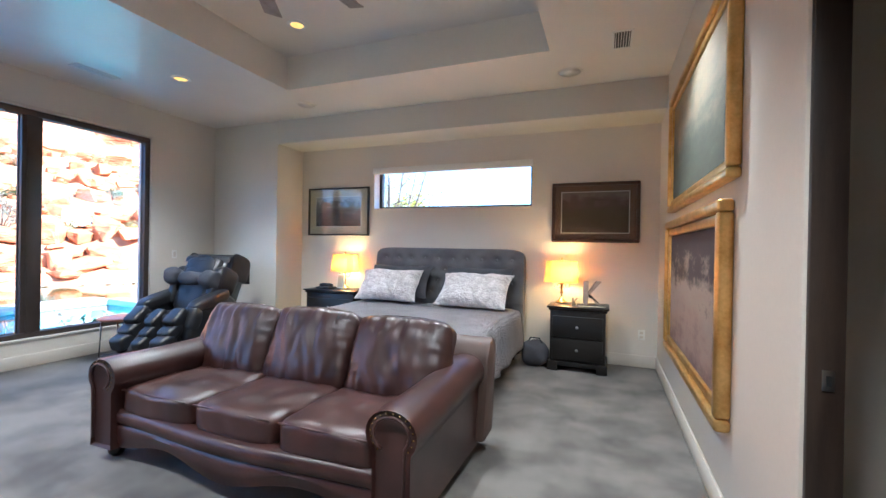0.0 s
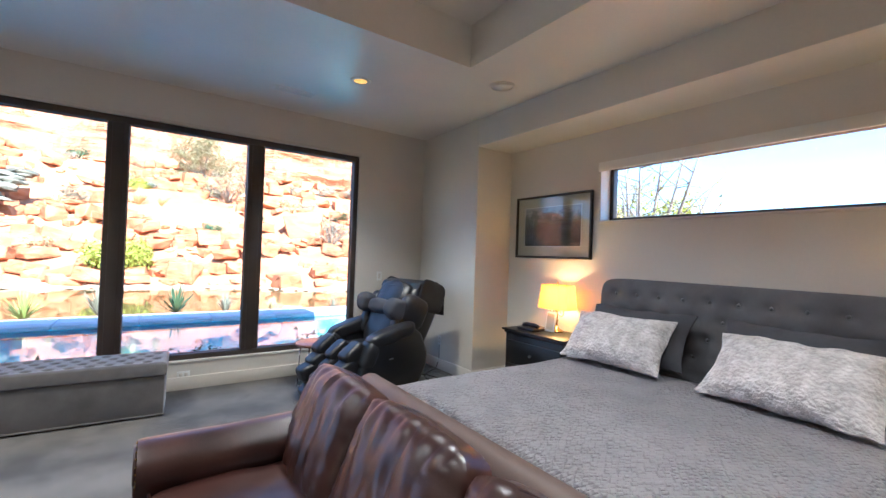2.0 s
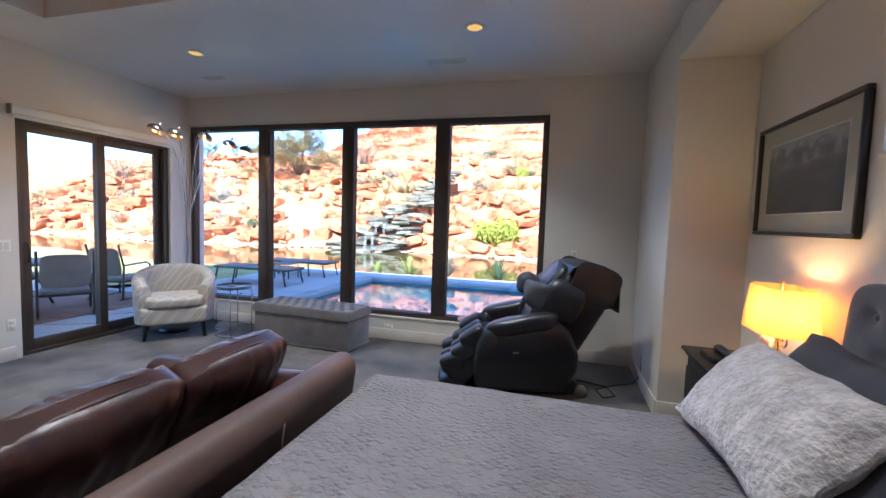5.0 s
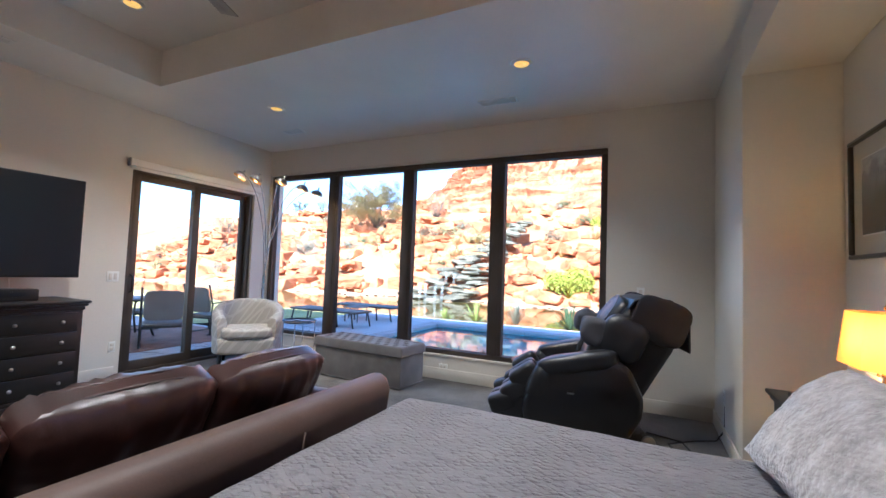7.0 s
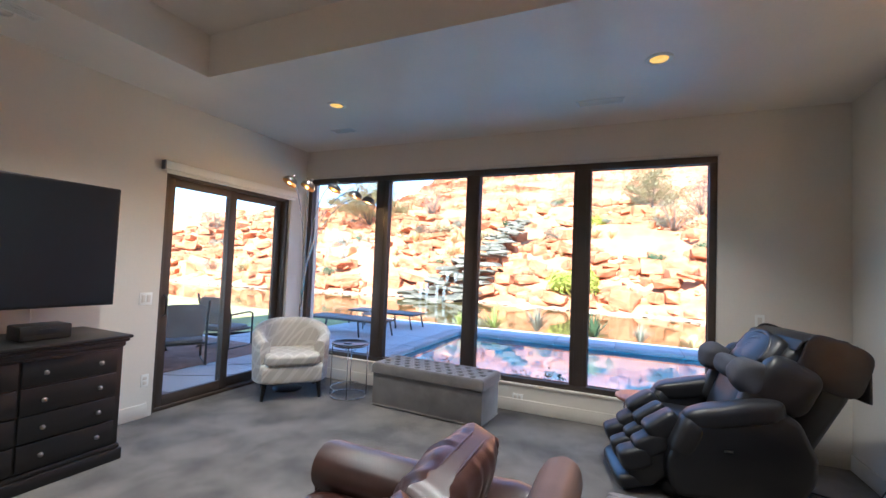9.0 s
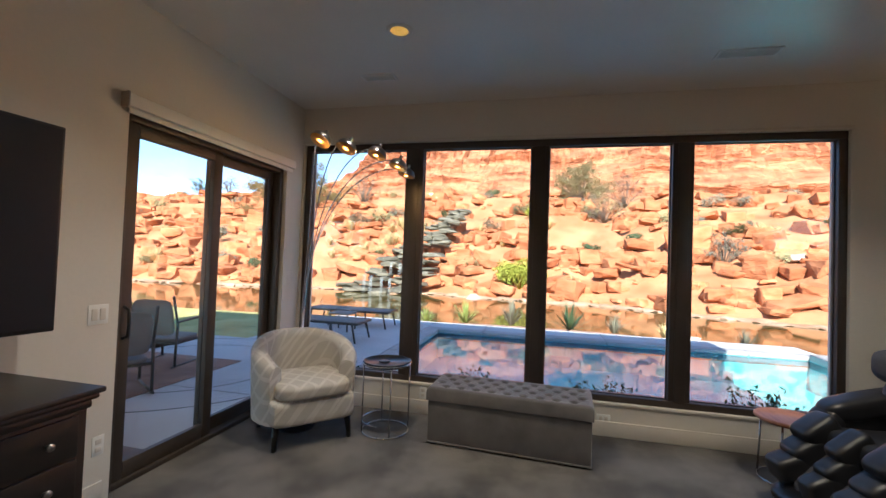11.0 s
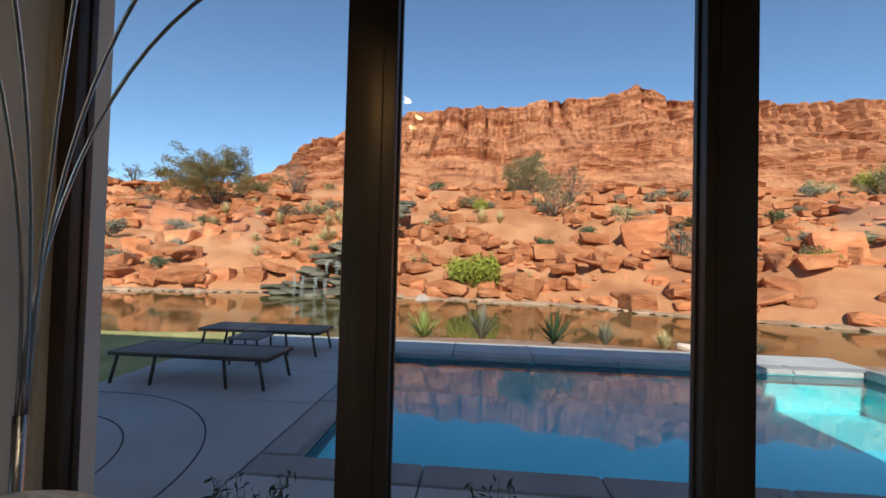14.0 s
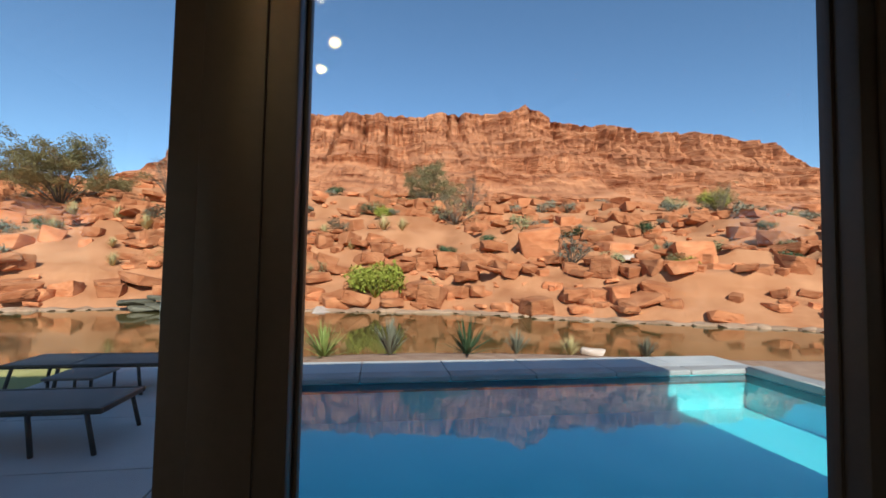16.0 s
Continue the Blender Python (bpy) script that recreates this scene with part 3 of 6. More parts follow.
def arm_outline():
    pts = [(-0.085, 0.08), (0.10, 0.08), (0.10, 0.42)]
    for k in range(0, 15):
        a = radians(-20 + k * 17)
        pts.append((0.01 + 0.125 * math.cos(a), 0.50 + 0.11 * math.sin(a)))
    pts.append((-0.085, 0.42))
    return pts


for side, xc in ((-1, SXL + 0.135), (1, SXRR - 0.135)):
    b = bmesh.new()
    loops = []
    for y, s in ((SYF + 0.02, 0.93), (SYF, 0.98), (SYF + 0.03, 1.0), (SYF + 0.4, 1.0), (SYF + 0.8, 1.02), (SYB - 0.2, 1.05), (SYB - 0.13, 1.0)):
        loops.append([b.verts.new((xc - side * u * s, y, 0.33 + (z - 0.33) * s + 0.012 * noise.noise(Vector((u * 4, y * 3, z * 4))))) for u, z in arm_outline()])
    for q, w in zip(loops, loops[1:]):
        for k in range(len(q)):
            b.faces.new((q[k], q[(k + 1) % len(q)], w[(k + 1) % len(q)], w[k]))
    b.faces.new(loops[0][::-1])
    b.faces.new(loops[-1])
    bmesh.ops.recalc_face_normals(b, faces=b.faces[:])
    arm = part("arm", b, LEATHER, sofa, deg=50)
    ring = [(xc - side * (0.005 + 0.085 * math.cos(a)), SYF - 0.006, 0.505 + 0.075 * math.sin(a)) for a in [radians(-60 + 20 * k) for k in range(15)]]
    ring.append((xc + side * 0.055, SYF - 0.004, 0.14))
    part("piping", tube(ring, 0.008, 6), LEATHER, arm)
    for k in range(0, 16):
        a = radians(-50 + 18 * k)
        part("nailhead", lathe([(0, 0.0035), (0.004, 0.002), (0.0055, -0.002)], 6, (0, 0, 0)), BRASS, arm).matrix_basis = Matrix.Translation((xc - side * (0.005 + 0.102 * math.cos(a)), SYF - 0.002, 0.505 + 0.09 * math.sin(a))) @ pose(0, 0, 0, 90)
seat_w = (SXRR - SXL - 0.46) / 3


def pleated(w, h, d, m, seed):
    """A stuffed leather back cushion: knife edge along the top, gathered into pleats there."""
    b = bmesh.new()
    bmesh.ops.create_cube(b, size=2)
    bmesh.ops.subdivide_edges(b, edges=b.edges[:], cuts=34, use_grid_fill=True)
    for v in b.verts:
        x, y, z = v.co
        k = (abs(x) ** 7 + abs(z) ** 7) ** (1 / 7)
        q = max(abs(x), abs(z)) / k if k > 1e-6 else 1
        px, pz = x * q, z * q
        e = max(0.0, 1 - abs(px) ** 3.2) * max(0.0, 1 - abs(pz) ** 3.6)
        th = 0.16 + 0.84 * e ** 0.45
        near_top, near_low, near_side = max(0, pz - 0.15) / 0.85, max(0, -pz - 0.3) / 0.7, max(0, abs(px) - 0.45) / 0.55
        ph = px * 26 + 5 * noise.noise(Vector((px * 3, pz * 1.5, seed)))
        ps = pz * 20 + 5 * noise.noise(Vector((px * 2, pz * 3, seed + 5)))
        pleat = 0.010 * math.sin(ph) * near_top * (0.5 + noise.noise(Vector((px * 4, seed, 1)))) + 0.008 * math.sin(ph * 0.8) * near_low + 0.003 * math.sin(ps) * near_side
        crease = 0.014 * noise.noise(Vector((px * 6 + pz, pz * 1.3, seed * 3.1))) + 0.008 * noise.noise(Vector((px * 13, pz * 2.2, seed)))
        sag = -0.018 * (px * px) * max(0, pz)
        v.co = Vector((px * w / 2, math.copysign(th, y) * d / 2 * abs(y) ** 0.4 + (pleat + crease) * (1 if y < 0 else 0.7) * min(1, 2 * abs(y)), pz * h / 2 + sag))
    bmesh.ops.transform(b, matrix=m, verts=b.verts)
    return b


back_w = 0.655
for i in range(3):
    xc = SXL + 0.23 + seat_w * (i + 0.5)
    sc = part("seat_cushion", puff(seat_w - 0.004, 0.70, 0.17, pose(xc, SYF + 0.38, 0.365), 7, 22, 0.012, 8, i), LEATHER, sofa, "creased leather seat cushion", deg=70)
    part("piping", tube([(xc + sx * (seat_w / 2 - 0.03), SYF + 0.045, 0.43) for sx in (-1, -0.5, 0, 0.5, 1)], 0.006, 6), LEATHER, sc)
    xb, zb = -1.235 + (i - 1) * (back_w - 0.012), 0.605 + (0.012 if i == 1 else 0.0)
    place = pose(xb, SYB - 0.43, zb, -24, 0, 0)
    bc = part("back_cushion", pleated(back_w, 0.53, 0.25, place, 3 + i * 4.7), LEATHER, sofa, "puffy leather back cushion gathered in pleats along its seam", deg=80)
    for dy in (-0.028, 0.028):
        part("piping", tube([place @ Vector(((k / 6 - 1) * (back_w / 2 - 0.04), dy, 0.262 - 0.03 * abs(k / 6 - 1) ** 5 - 0.016 * (k / 6 - 1) ** 2)) for k in range(13)], 0.006, 6), LEATHER, bc)
b = prism([(SYB - 0.24, 0.09), (SYB - 0.02, 0.09), (SYB + 0.05, 0.62), (SYB + 0.03, 0.69), (SYB - 0.03, 0.715), (SYB - 0.10, 0.69), (SYB - 0.15, 0.60)], -2.36, -0.11, 0.03)
part("back", b, SUEDE, sofa, "matte brown leather back panel")
for x in (SXL + 0.62, SXRR - 0.62):
    part("back_seam", tube([(x, SYB - 0.015, 0.12), (x, SYB + 0.022, 0.42), (x, SYB + 0.050, 0.60)], 0.004, 5), SUEDE, sofa)
for x in (SXL + 0.13, SXRR - 0.13):
    for y in (SYF + 0.1, SYB - 0.15):
        part("foot", lathe([(0.02, 0.0), (0.042, 0.02), (0.048, 0.05), (0.03, 0.085), (0.035, 0.1)], 16, (x, y, 0)), DARKWOOD, sofa, "turned dark wood bun foot")

# ---- bed ----
BX0, BX1, BYF = -2.34, -0.36, 3.62
bed = thing("bed", "king bed with a tufted grey upholstered headboard", "bed")
hb = puff(BX1 - BX0 + 0.04, 0.15, 1.28, pose((BX0 + BX1) / 2, 5.795, 0.645, -3), 14, 30)
tufts = []
for r in range(4):
    for c in range(10 - r % 2):
        tufts.append((BX0 + 0.13 + (c + 0.5 * (r % 2)) * (BX1 - BX0 - 0.26) / 9, 1.15 - 0.14 * r))
bm = hb
bmesh.ops.subdivide_edges(bm, edges=[e for e in bm.edges if (e.verts[0].co.y + e.verts[1].co.y) / 2 < 5.76 and e.verts[0].co.z > 0.6], cuts=1, use_grid_fill=True)
for v in bm.verts:
    if v.co.y < 5.79 and v.co.z > 0.62:
        d = min(math.hypot(v.co.x - x, v.co.z - z) for x, z in tufts)
        v.co.y += 0.035 * math.exp(-(d / 0.035) ** 2) - 0.012
head = part("headboard", bm, GREYCLOTH, bed, "button-tufted grey fabric headboard", deg=80)
for x, z in tufts:
    part("button", lathe([(0, 0.010), (0.010, 0.006), (0.015, -0.002)], 8), GREYCLOTH, head).matrix_basis = Matrix.Translation((x, 5.735 + (0.645 - z) * -0.05, z)) @ pose(0, 0, 0, 90)
part("side_rail", box(BX0 + 0.02, BX0 + 0.08, BYF + 0.06, 5.74, 0.12, 0.34, 0.01), GREYCLOTH, bed)
part("side_rail", box(BX1 - 0.08, BX1 - 0.02, BYF + 0.06, 5.74, 0.12, 0.34, 0.01), GREYCLOTH, bed)
part("footboard", box(BX0 + 0.02, BX1 - 0.02, BYF + 0.02, BYF + 0.08, 0.12, 0.34, 0.01), GREYCLOTH, bed)
part("mattress", puff(BX1 - BX0 - 0.03, 2.06, 0.28, pose((BX0 + BX1) / 2, 4.72, 0.43), 12, 8), SHEET, bed)
for x in (BX0 + 0.08, BX1 - 0.08):
    for y in (BYF + 0.1, 5.6):
        part("leg", box(x - 0.03, x + 0.03, y - 0.03, y + 0.03, 0, 0.12, 0.006), DARKWOOD, bed)

# the coverlet: a draped sheet that falls over three sides
nx, ny = 72, 66
top, fall = 0.62, 0.42
hw_, y1 = (BX1 - BX0) / 2 + 0.015, 5.42
b = bmesh.new()
rows = []
for j in range(ny + 1):
    row = []
    for i in range(nx + 1):
        s = -(hw_ + fall) + 2 * (hw_ + fall) * i / nx
        q = (BYF - fall * 0.75) + (y1 - BYF + fall * 0.75) * j / ny
        over_x, over_y = max(0, abs(s) - hw_), max(0, BYF - q)
        x = (BX0 + BX1) / 2 + math.copysign(min(abs(s), hw_), s)
        y = max(q, BYF)
        r = 0.05
        d = math.hypot(over_x, over_y) if over_x and over_y else over_x + over_y
        d = min(d, fall)
        z = top - max(0, d - r * 0.4)
        fold = 0.018 * math.sin(9 * q + 4 * math.sin(3 * q)) * min(1, over_x / 0.15) if over_x else 0
        foldy = 0.018 * math.sin(11 * s) * min(1, over_y / 0.15) if over_y else 0
        flare = 0.10 * d
        x += math.copysign(flare + fold + min(d, r) * 0.5, s) if over_x else 0
        y -= flare * 0.4 + foldy * 0.5 + min(d, r) * 0.3 if over_y else 0
        edge = min(1.0, (hw_ - min(abs(s), hw_)) / 0.1) * min(1.0, max(0, q - BYF) / 0.1)
        z += -0.022 * (1 - edge) ** 2 + 0.010 * noise.noise(Vector((s * 2.2, q * 2.2, 0.3))) + 0.006 * noise.noise(Vector((s * 6, q * 5, 2.0)))
        row.append(b.verts.new((x, y, z)))
    rows.append(row)
for q, w in zip(rows, rows[1:]):
    for i in range(nx):
        b.faces.new((q[i], q[i + 1], w[i + 1], w[i]))
me = bmesh.ops.solidify(b, geom=b.faces[:], thickness=0.014)
solid("coverlet", b, QUILT, "pale grey quilted coverlet draped over the bed", "bedspread", deg=80)


def pillow(m, sx, sy, sz, material, label, seed):
    b = bmesh.new()
    bmesh.ops.create_cube(b, size=2)
    bmesh.ops.subdivide_edges(b, edges=b.edges[:], cuts=15, use_grid_fill=True)
    for v in b.verts:
        x, y, z = v.co
        e = (1 - abs(x) ** 2.6) * (1 - abs(y) ** 2.6)
        th = 0.06 + 0.94 * max(0, e) ** 0.55
        pin = 1 - 0.09 * (x * x * (1 - y * y) * 0 + (1 - x * x) * y * y + (1 - y * y) * x * x)
        p = Vector((x * sx / 2 * pin, y * sy / 2 * pin, z * sz / 2 * th))
        v.co = p + 0.016 * noise.noise_vector(p * 8 + Vector((seed, 0, seed)))
    ob = solid("pillow", b, material, label, "pillow", group="pillows on the bed", deg=80)
    ob.matrix_basis = m


PL = "plush off-white pillow with a mottled fur cover, propped on the bed"
pillow(pose(-1.88, 5.50, 0.86, 58, 0, 2), 0.84, 0.46, 0.20, SHEET, "dark grey pillow standing behind the plush one", 3)
pillow(pose(-0.86, 5.50, 0.86, 58, 0, -2), 0.84, 0.46, 0.20, SHEET, "dark grey pillow standing behind the plush one", 4)
pillow(pose(-1.91, 5.30, 0.825, 48, 0, 4), 0.80, 0.47, 0.24, FUR, PL, 1)
pillow(pose(-0.82, 5.26, 0.818, 46, 0, -4), 0.84, 0.48, 0.24, FUR, PL, 2)


# ---- nightstands, lamps ----
def nightstand(x0, x1, yf, h):
    ns = thing("nightstand", "black-stained wooden nightstand with a moulded top beside the bed", "nightstand", group="nightstands by the bed")
    yb, xm = yf + 0.44, (x0 + x1) / 2
    part("body", box(x0 + 0.025, x1 - 0.025, yf + 0.02, yb, 0.10, h - 0.03, 0.006), DARKWOOD, ns)
    bm = box(x0 - 0.01, x1 + 0.01, yf - 0.015, yb + 0.005, h - 0.022, h, 0.008)
    box(x0 + 0.008, x1 - 0.008, yf + 0.003, yb, h - 0.05, h - 0.022, 0.01, bm=bm)
    part("top", bm, DARKWOOD, ns)
    bm = box(x0, x0 + 0.11, yf + 0.002, yf + 0.03, 0, 0.10, 0.005)
    box(x1 - 0.11, x1, yf + 0.002, yf + 0.03, 0, 0.10, 0.005, bm=bm)
    box(x0 + 0.11, x1 - 0.11, yf + 0.004, yf + 0.028, 0.055, 0.10, 0.005, bm=bm)
    box(x0, x0 + 0.03, yf + 0.03, yb, 0, 0.10, 0.004, bm=bm)
    box(x1 - 0.03, x1, yf + 0.03, yb, 0, 0.10, 0.004, bm=bm)
    part("plinth", bm, DARKWOOD, ns)
    z = 0.125
    for dh in (0.24, 0.24):
        d = part("drawer", box(x0 + 0.05, x1 - 0.05, yf + 0.004, yf + 0.03, z, z + dh - 0.02, 0.006), DARKWOOD, ns)
        part("knob", lathe([(0.006, 0), (0.006, 0.012), (0.016, 0.018), (0.015, 0.026), (0, 0.029)], 14), STEEL, d, "dull metal knob").matrix_basis = pose(xm, yf + 0.004, z + dh / 2 - 0.01, 90)
        z += dh
    return ns


def table_lamp(x, y, z):
    lp = thing("table_lamp", "lit brass table lamp with a cream fabric shade on the nightstand", "lamp", pose(x, y, z), "bedside lamps")
    part("base", lathe([(0, 0), (0.075, 0), (0.075, 0.012), (0.05, 0.022), (0.026, 0.04), (0.02, 0.06), (0, 0.06)], 6), BRASS, lp, deg=20)
    part("column", lathe([(0.013, 0.05), (0.012, 0.10), (0.022, 0.115), (0.013, 0.13), (0.012, 0.20), (0.024, 0.21), (0.012, 0.225), (0.008, 0.42), (0.0, 0.43)], 16), BRASS, lp)
    for s in (-1, 1):
        part("scroll_arm", tube([(s * (0.015 + 0.045 * k / 14 + 0.028 * math.cos(radians(k * 26))), 0, 0.19 + 0.028 * math.sin(radians(k * 26))) for k in range(15)] + [(s * 0.085, 0, 0.235)], 0.0045, 6), BRASS, lp)
    sh2 = bmesh.new()
    prof = []
    for zz, sx, sy in ((0.235, 0.19, 0.135), (0.475, 0.165, 0.11)):
        prof.append([(ux * sx, uy * sy, zz) for ux, uy in ((-1, -0.55), (-0.62, -1), (0.62, -1), (1, -0.55), (1, 0.55), (0.62, 1), (-0.62, 1), (-1, 0.55))])
    rr = [[sh2.verts.new(p) for p in ring] for ring in prof]
    for k in range(8):
        sh2.faces.new((rr[0][k], rr[0][(k + 1) % 8], rr[1][(k + 1) % 8], rr[1][k]))
    bmesh.ops.solidify(sh2, geom=sh2.faces[:], thickness=0.003)
    part("shade", sh2, SHADE, lp, "cream fabric shade with cut corners", deg=20)
    part("finial", lathe([(0.004, 0.43), (0.004, 0.485), (0.011, 0.495), (0.008, 0.507), (0, 0.512)], 10), BRASS, lp)
    part("bulb", lathe([(0.012, 0.30), (0.028, 0.335), (0.03, 0.355), (0.018, 0.38), (0, 0.387)], 14), BULB, lp, "glowing bulb")
    d = bpy.data.lights.new("lamp_light", "POINT")
    d.energy, d.color, d.shadow_soft_size = LAMP_WATTS, (1, 0.60, 0.20), 0.05
    new("lamp_light", d).matrix_world = pose(x, y, z + 0.345) @ pose(0.06, 0, 0.01)
    return lp


LAMP_WATTS = 2.1
nightstand(-0.01, 0.60, 5.36, 0.69)
nightstand(-3.28, -2.48, 5.40, 0.70)
table_lamp(0.10, 5.69, 0.69)
table_lamp(-2.85, 5.73, 0.70)

# letter, books, phone, bag
bk = thing("book", "flat dark book lying on the nightstand", "book", pose(0.43, 5.50, 0.69))
part("cover", box(-0.14, 0.14, -0.09, 0.09, 0, 0.022, 0.004), DARKWOOD, bk)
part("pages", box(-0.134, 0.137, -0.0915, 0.086, 0.004, 0.018), MATBOARD, bk)


def letter_k(m, h, label):
    bm = box(-0.30 * h, -0.10 * h, -0.045, 0.045, 0, h, 0.004)
    for sgn, a in ((1, 0), (-1, 0)):
        y0, y1 = 0.42 * h, (h if sgn > 0 else 0)
        b = bmesh.new()
        f = b.faces.new([b.verts.new(p) for p in ((-0.10 * h, -0.045, y0 - 0.07 * h), (-0.10 * h, -0.045, y0 + 0.11 * h), (0.22 * h, -0.045, y1), (0.42 * h, -0.045, y1))])
        r = bmesh.ops.extrude_face_region(b, geom=[f])
        bmesh.ops.translate(b, verts=[g for g in r["geom"] if isinstance(g, bmesh.types.BMVert)], vec=(0, 0.09, 0))
        bmesh.ops.recalc_face_normals(b, faces=b.faces[:])
        join(bm, b)
    solid("letter_block", bm, IVORYWOOD, label, "decoration").matrix_basis = m


letter_k(pose(0.42, 5.50, 0.712, 0, 0, 6), 0.25, "large wooden letter K standing on the nightstand")
letter_k(pose(0.26, 5.46, 0.69, 0, 0, -8) @ Matrix.Diagonal((1, 0.4, 1, 1)), 0.09, "small wooden letter k on the nightstand")
ph = thing("telephone", "black telephone on the nightstand", "telephone", pose(-3.02, 5.54, 0.70))
part("cradle", box(-0.11, 0.11, -0.09, 0.09, 0, 0.03, 0.01), BLACKSHELL, ph)
part("handset", tube([(-0.10, 0, 0.045), (-0.06, 0, 0.055), (0.06, 0, 0.055), (0.10, 0, 0.045)], 0.022, 10), BLACKSHELL, ph)
sd = thing("photo_stand", "small pale photo stand on the nightstand", "photo frame", pose(-2.88, 5.66, 0.70, -10))
part("frame", box(-0.06, 0.06, -0.008, 0.008, 0, 0.20, 0.004), WHITE, sd)
part("photo", box(-0.045, 0.045, -0.0095, -0.0085, 0.02, 0.18), MATBOARD, sd)
bag = thing("bag", "slumped black bag on the carpet beside the bed", "bag", pose(-0.16, 5.52, 0))
part("body", puff(0.28, 0.34, 0.27, pose(0, 0, 0.13), 3, 8, 0.03, 7, 4), SHEET, bag)
part("strap", tube([(-0.08, 0, 0.24), (-0.05, -0.02, 0.30), (0.05, -0.03, 0.30), (0.08, -0.02, 0.24)], 0.009, 6), SHEET, bag)


# ---- pictures ----
def picture_mat(name, c_sky, c_far, c_mid, c_dark, split):
    """A plain landscape: soft bands of colour with a noisy outline."""
    m = bpy.data.materials.new(name)
    m.use_nodes = True
    nt = m.node_tree
    b = nt.nodes["Principled BSDF"]
    co, sp, n, ad, rp = (nt.nodes.new("ShaderNode" + k) for k in ("TexCoord", "SeparateXYZ", "TexNoise", "Math", "ValToRGB"))
    nt.links.new(co.outputs["Generated"], sp.inputs[0])
    nt.links.new(co.outputs["Generated"], n.inputs["Vector"])
    n.inputs["Scale"].default_value, n.inputs["Detail"].default_value, n.inputs["Roughness"].default_value = 4.0, 10, 0.72
    ad.operation, ad.inputs[1].default_value = "MULTIPLY_ADD", 1.7
    nt.links.new(n.outputs[0], ad.inputs[0])
    nt.links.new(sp.outputs["Z"], ad.inputs[2])
    e = rp.color_ramp.elements
    e[0].position, e[0].color = 0.35, (*c_dark, 1)
    e[1].position, e[1].color = 1.0, (*c_sky, 1)
    for p, c in ((split, c_mid), (split + 0.18, c_far), (split + 0.3, c_sky)):
        x = e.new(min(0.99, p))
        x.color = (*c, 1)
    lo = nt.nodes.new("ShaderNodeMath")
    lo.operation, lo.inputs[1].default_value = "MULTIPLY", 0.55
    nt.links.new(ad.outputs[0], lo.inputs[0])
    nt.links.new(lo.outputs[0], rp.inputs[0])
    nt.links.new(rp.outputs[0], b.inputs["Base Color"])
    b.inputs["Roughness"].default_value, b.inputs["Specular IOR Level"].default_value = 0.7, 0.25
    return m


PHOTO = picture_mat("monochrome_landscape", (0.42, 0.43, 0.44), (0.20, 0.21, 0.22), (0.10, 0.10, 0.105), (0.025, 0.025, 0.03), 0.72)
MESAPIC = picture_mat("dusky_landscape", (0.20, 0.16, 0.15), (0.09, 0.055, 0.06), (0.07, 0.05, 0.035), (0.05, 0.02, 0.015), 0.72)
SEAPIC = picture_mat("stormy_seascape", (0.24, 0.20, 0.14), (0.19, 0.175, 0.135), (0.10, 0.11, 0.09), (0.07, 0.075, 0.06), 0.66)
FIELDPIC = picture_mat("hazy_field", (0.05, 0.035, 0.035), (0.26, 0.20, 0.16), (0.24, 0.17, 0.14), (0.08, 0.04, 0.045), 0.60)


def framed(label, m, w, h, fw, depth, fmat, pic, mat_w=0.0, matmat=None, glazed=False, rolls=1):
    """A framed picture lying in x and z, facing -y, hung by its middle."""
    f = thing("framed_picture", label, "picture", m)
    for r in range(rolls):
        o, d0 = fw * r / rolls, depth * (1 - 0.35 * r)
        a = fw / rolls
        for x0, x1, z0, z1 in ((-w / 2 + o, w / 2 - o, h / 2 - o - a, h / 2 - o), (-w / 2 + o, w / 2 - o, -h / 2 + o, -h / 2 + o + a), (-w / 2 + o, -w / 2 + o + a, -h / 2 + o + a, h / 2 - o - a), (w / 2 - o - a, w / 2 - o, -h / 2 + o + a, h / 2 - o - a)):
            part("moulding", box(x0, x1, -d0, 0, z0, z1, min(a, d0) * 0.3, 3), fmat, f)
    w, h = w - 2 * fw, h - 2 * fw
    if mat_w:
        part("mat_board", box(-w / 2, w / 2, -depth * 0.35, -0.002, -h / 2, h / 2), matmat, f)
        w, h = w - 2 * mat_w, h - 2 * mat_w
        part("bevel", box(-w / 2 - 0.008, w / 2 + 0.008, -depth * 0.36 - 0.002, -depth * 0.36, -h / 2 - 0.008, h / 2 + 0.008), WHITE, f)
    part("print", box(-w / 2, w / 2, -depth * 0.36 - 0.004, -depth * 0.36 - 0.0025, -h / 2, h / 2), pic, f)
    if glazed:
        part("glazing", box(-w / 2 - mat_w, w / 2 + mat_w, -depth * 0.36 - 0.009, -depth * 0.36 - 0.007, -h / 2 - mat_w, h / 2 + mat_w), GLASS, f)
    return f


framed("black-framed monochrome landscape print with a wide cream mat", pose(-3.085, YB, 1.79), 1.04, 0.695, 0.024, 0.035, BLACKFR, PHOTO, 0.11, MATBOARD, True)
framed("mahogany-framed dusky landscape print behind glass", pose(0.435, YB, 1.73), 0.955, 0.695, 0.038, 0.04, MAHOG, MESAPIC, 0.075, MATBROWN, True)
framed("large gilt-framed stormy seascape painting", pose(XR, 3.86, 2.105, 0, 0, -90) , 1.93, 0.96, 0.10, 0.06, GOLD, SEAPIC, rolls=2)
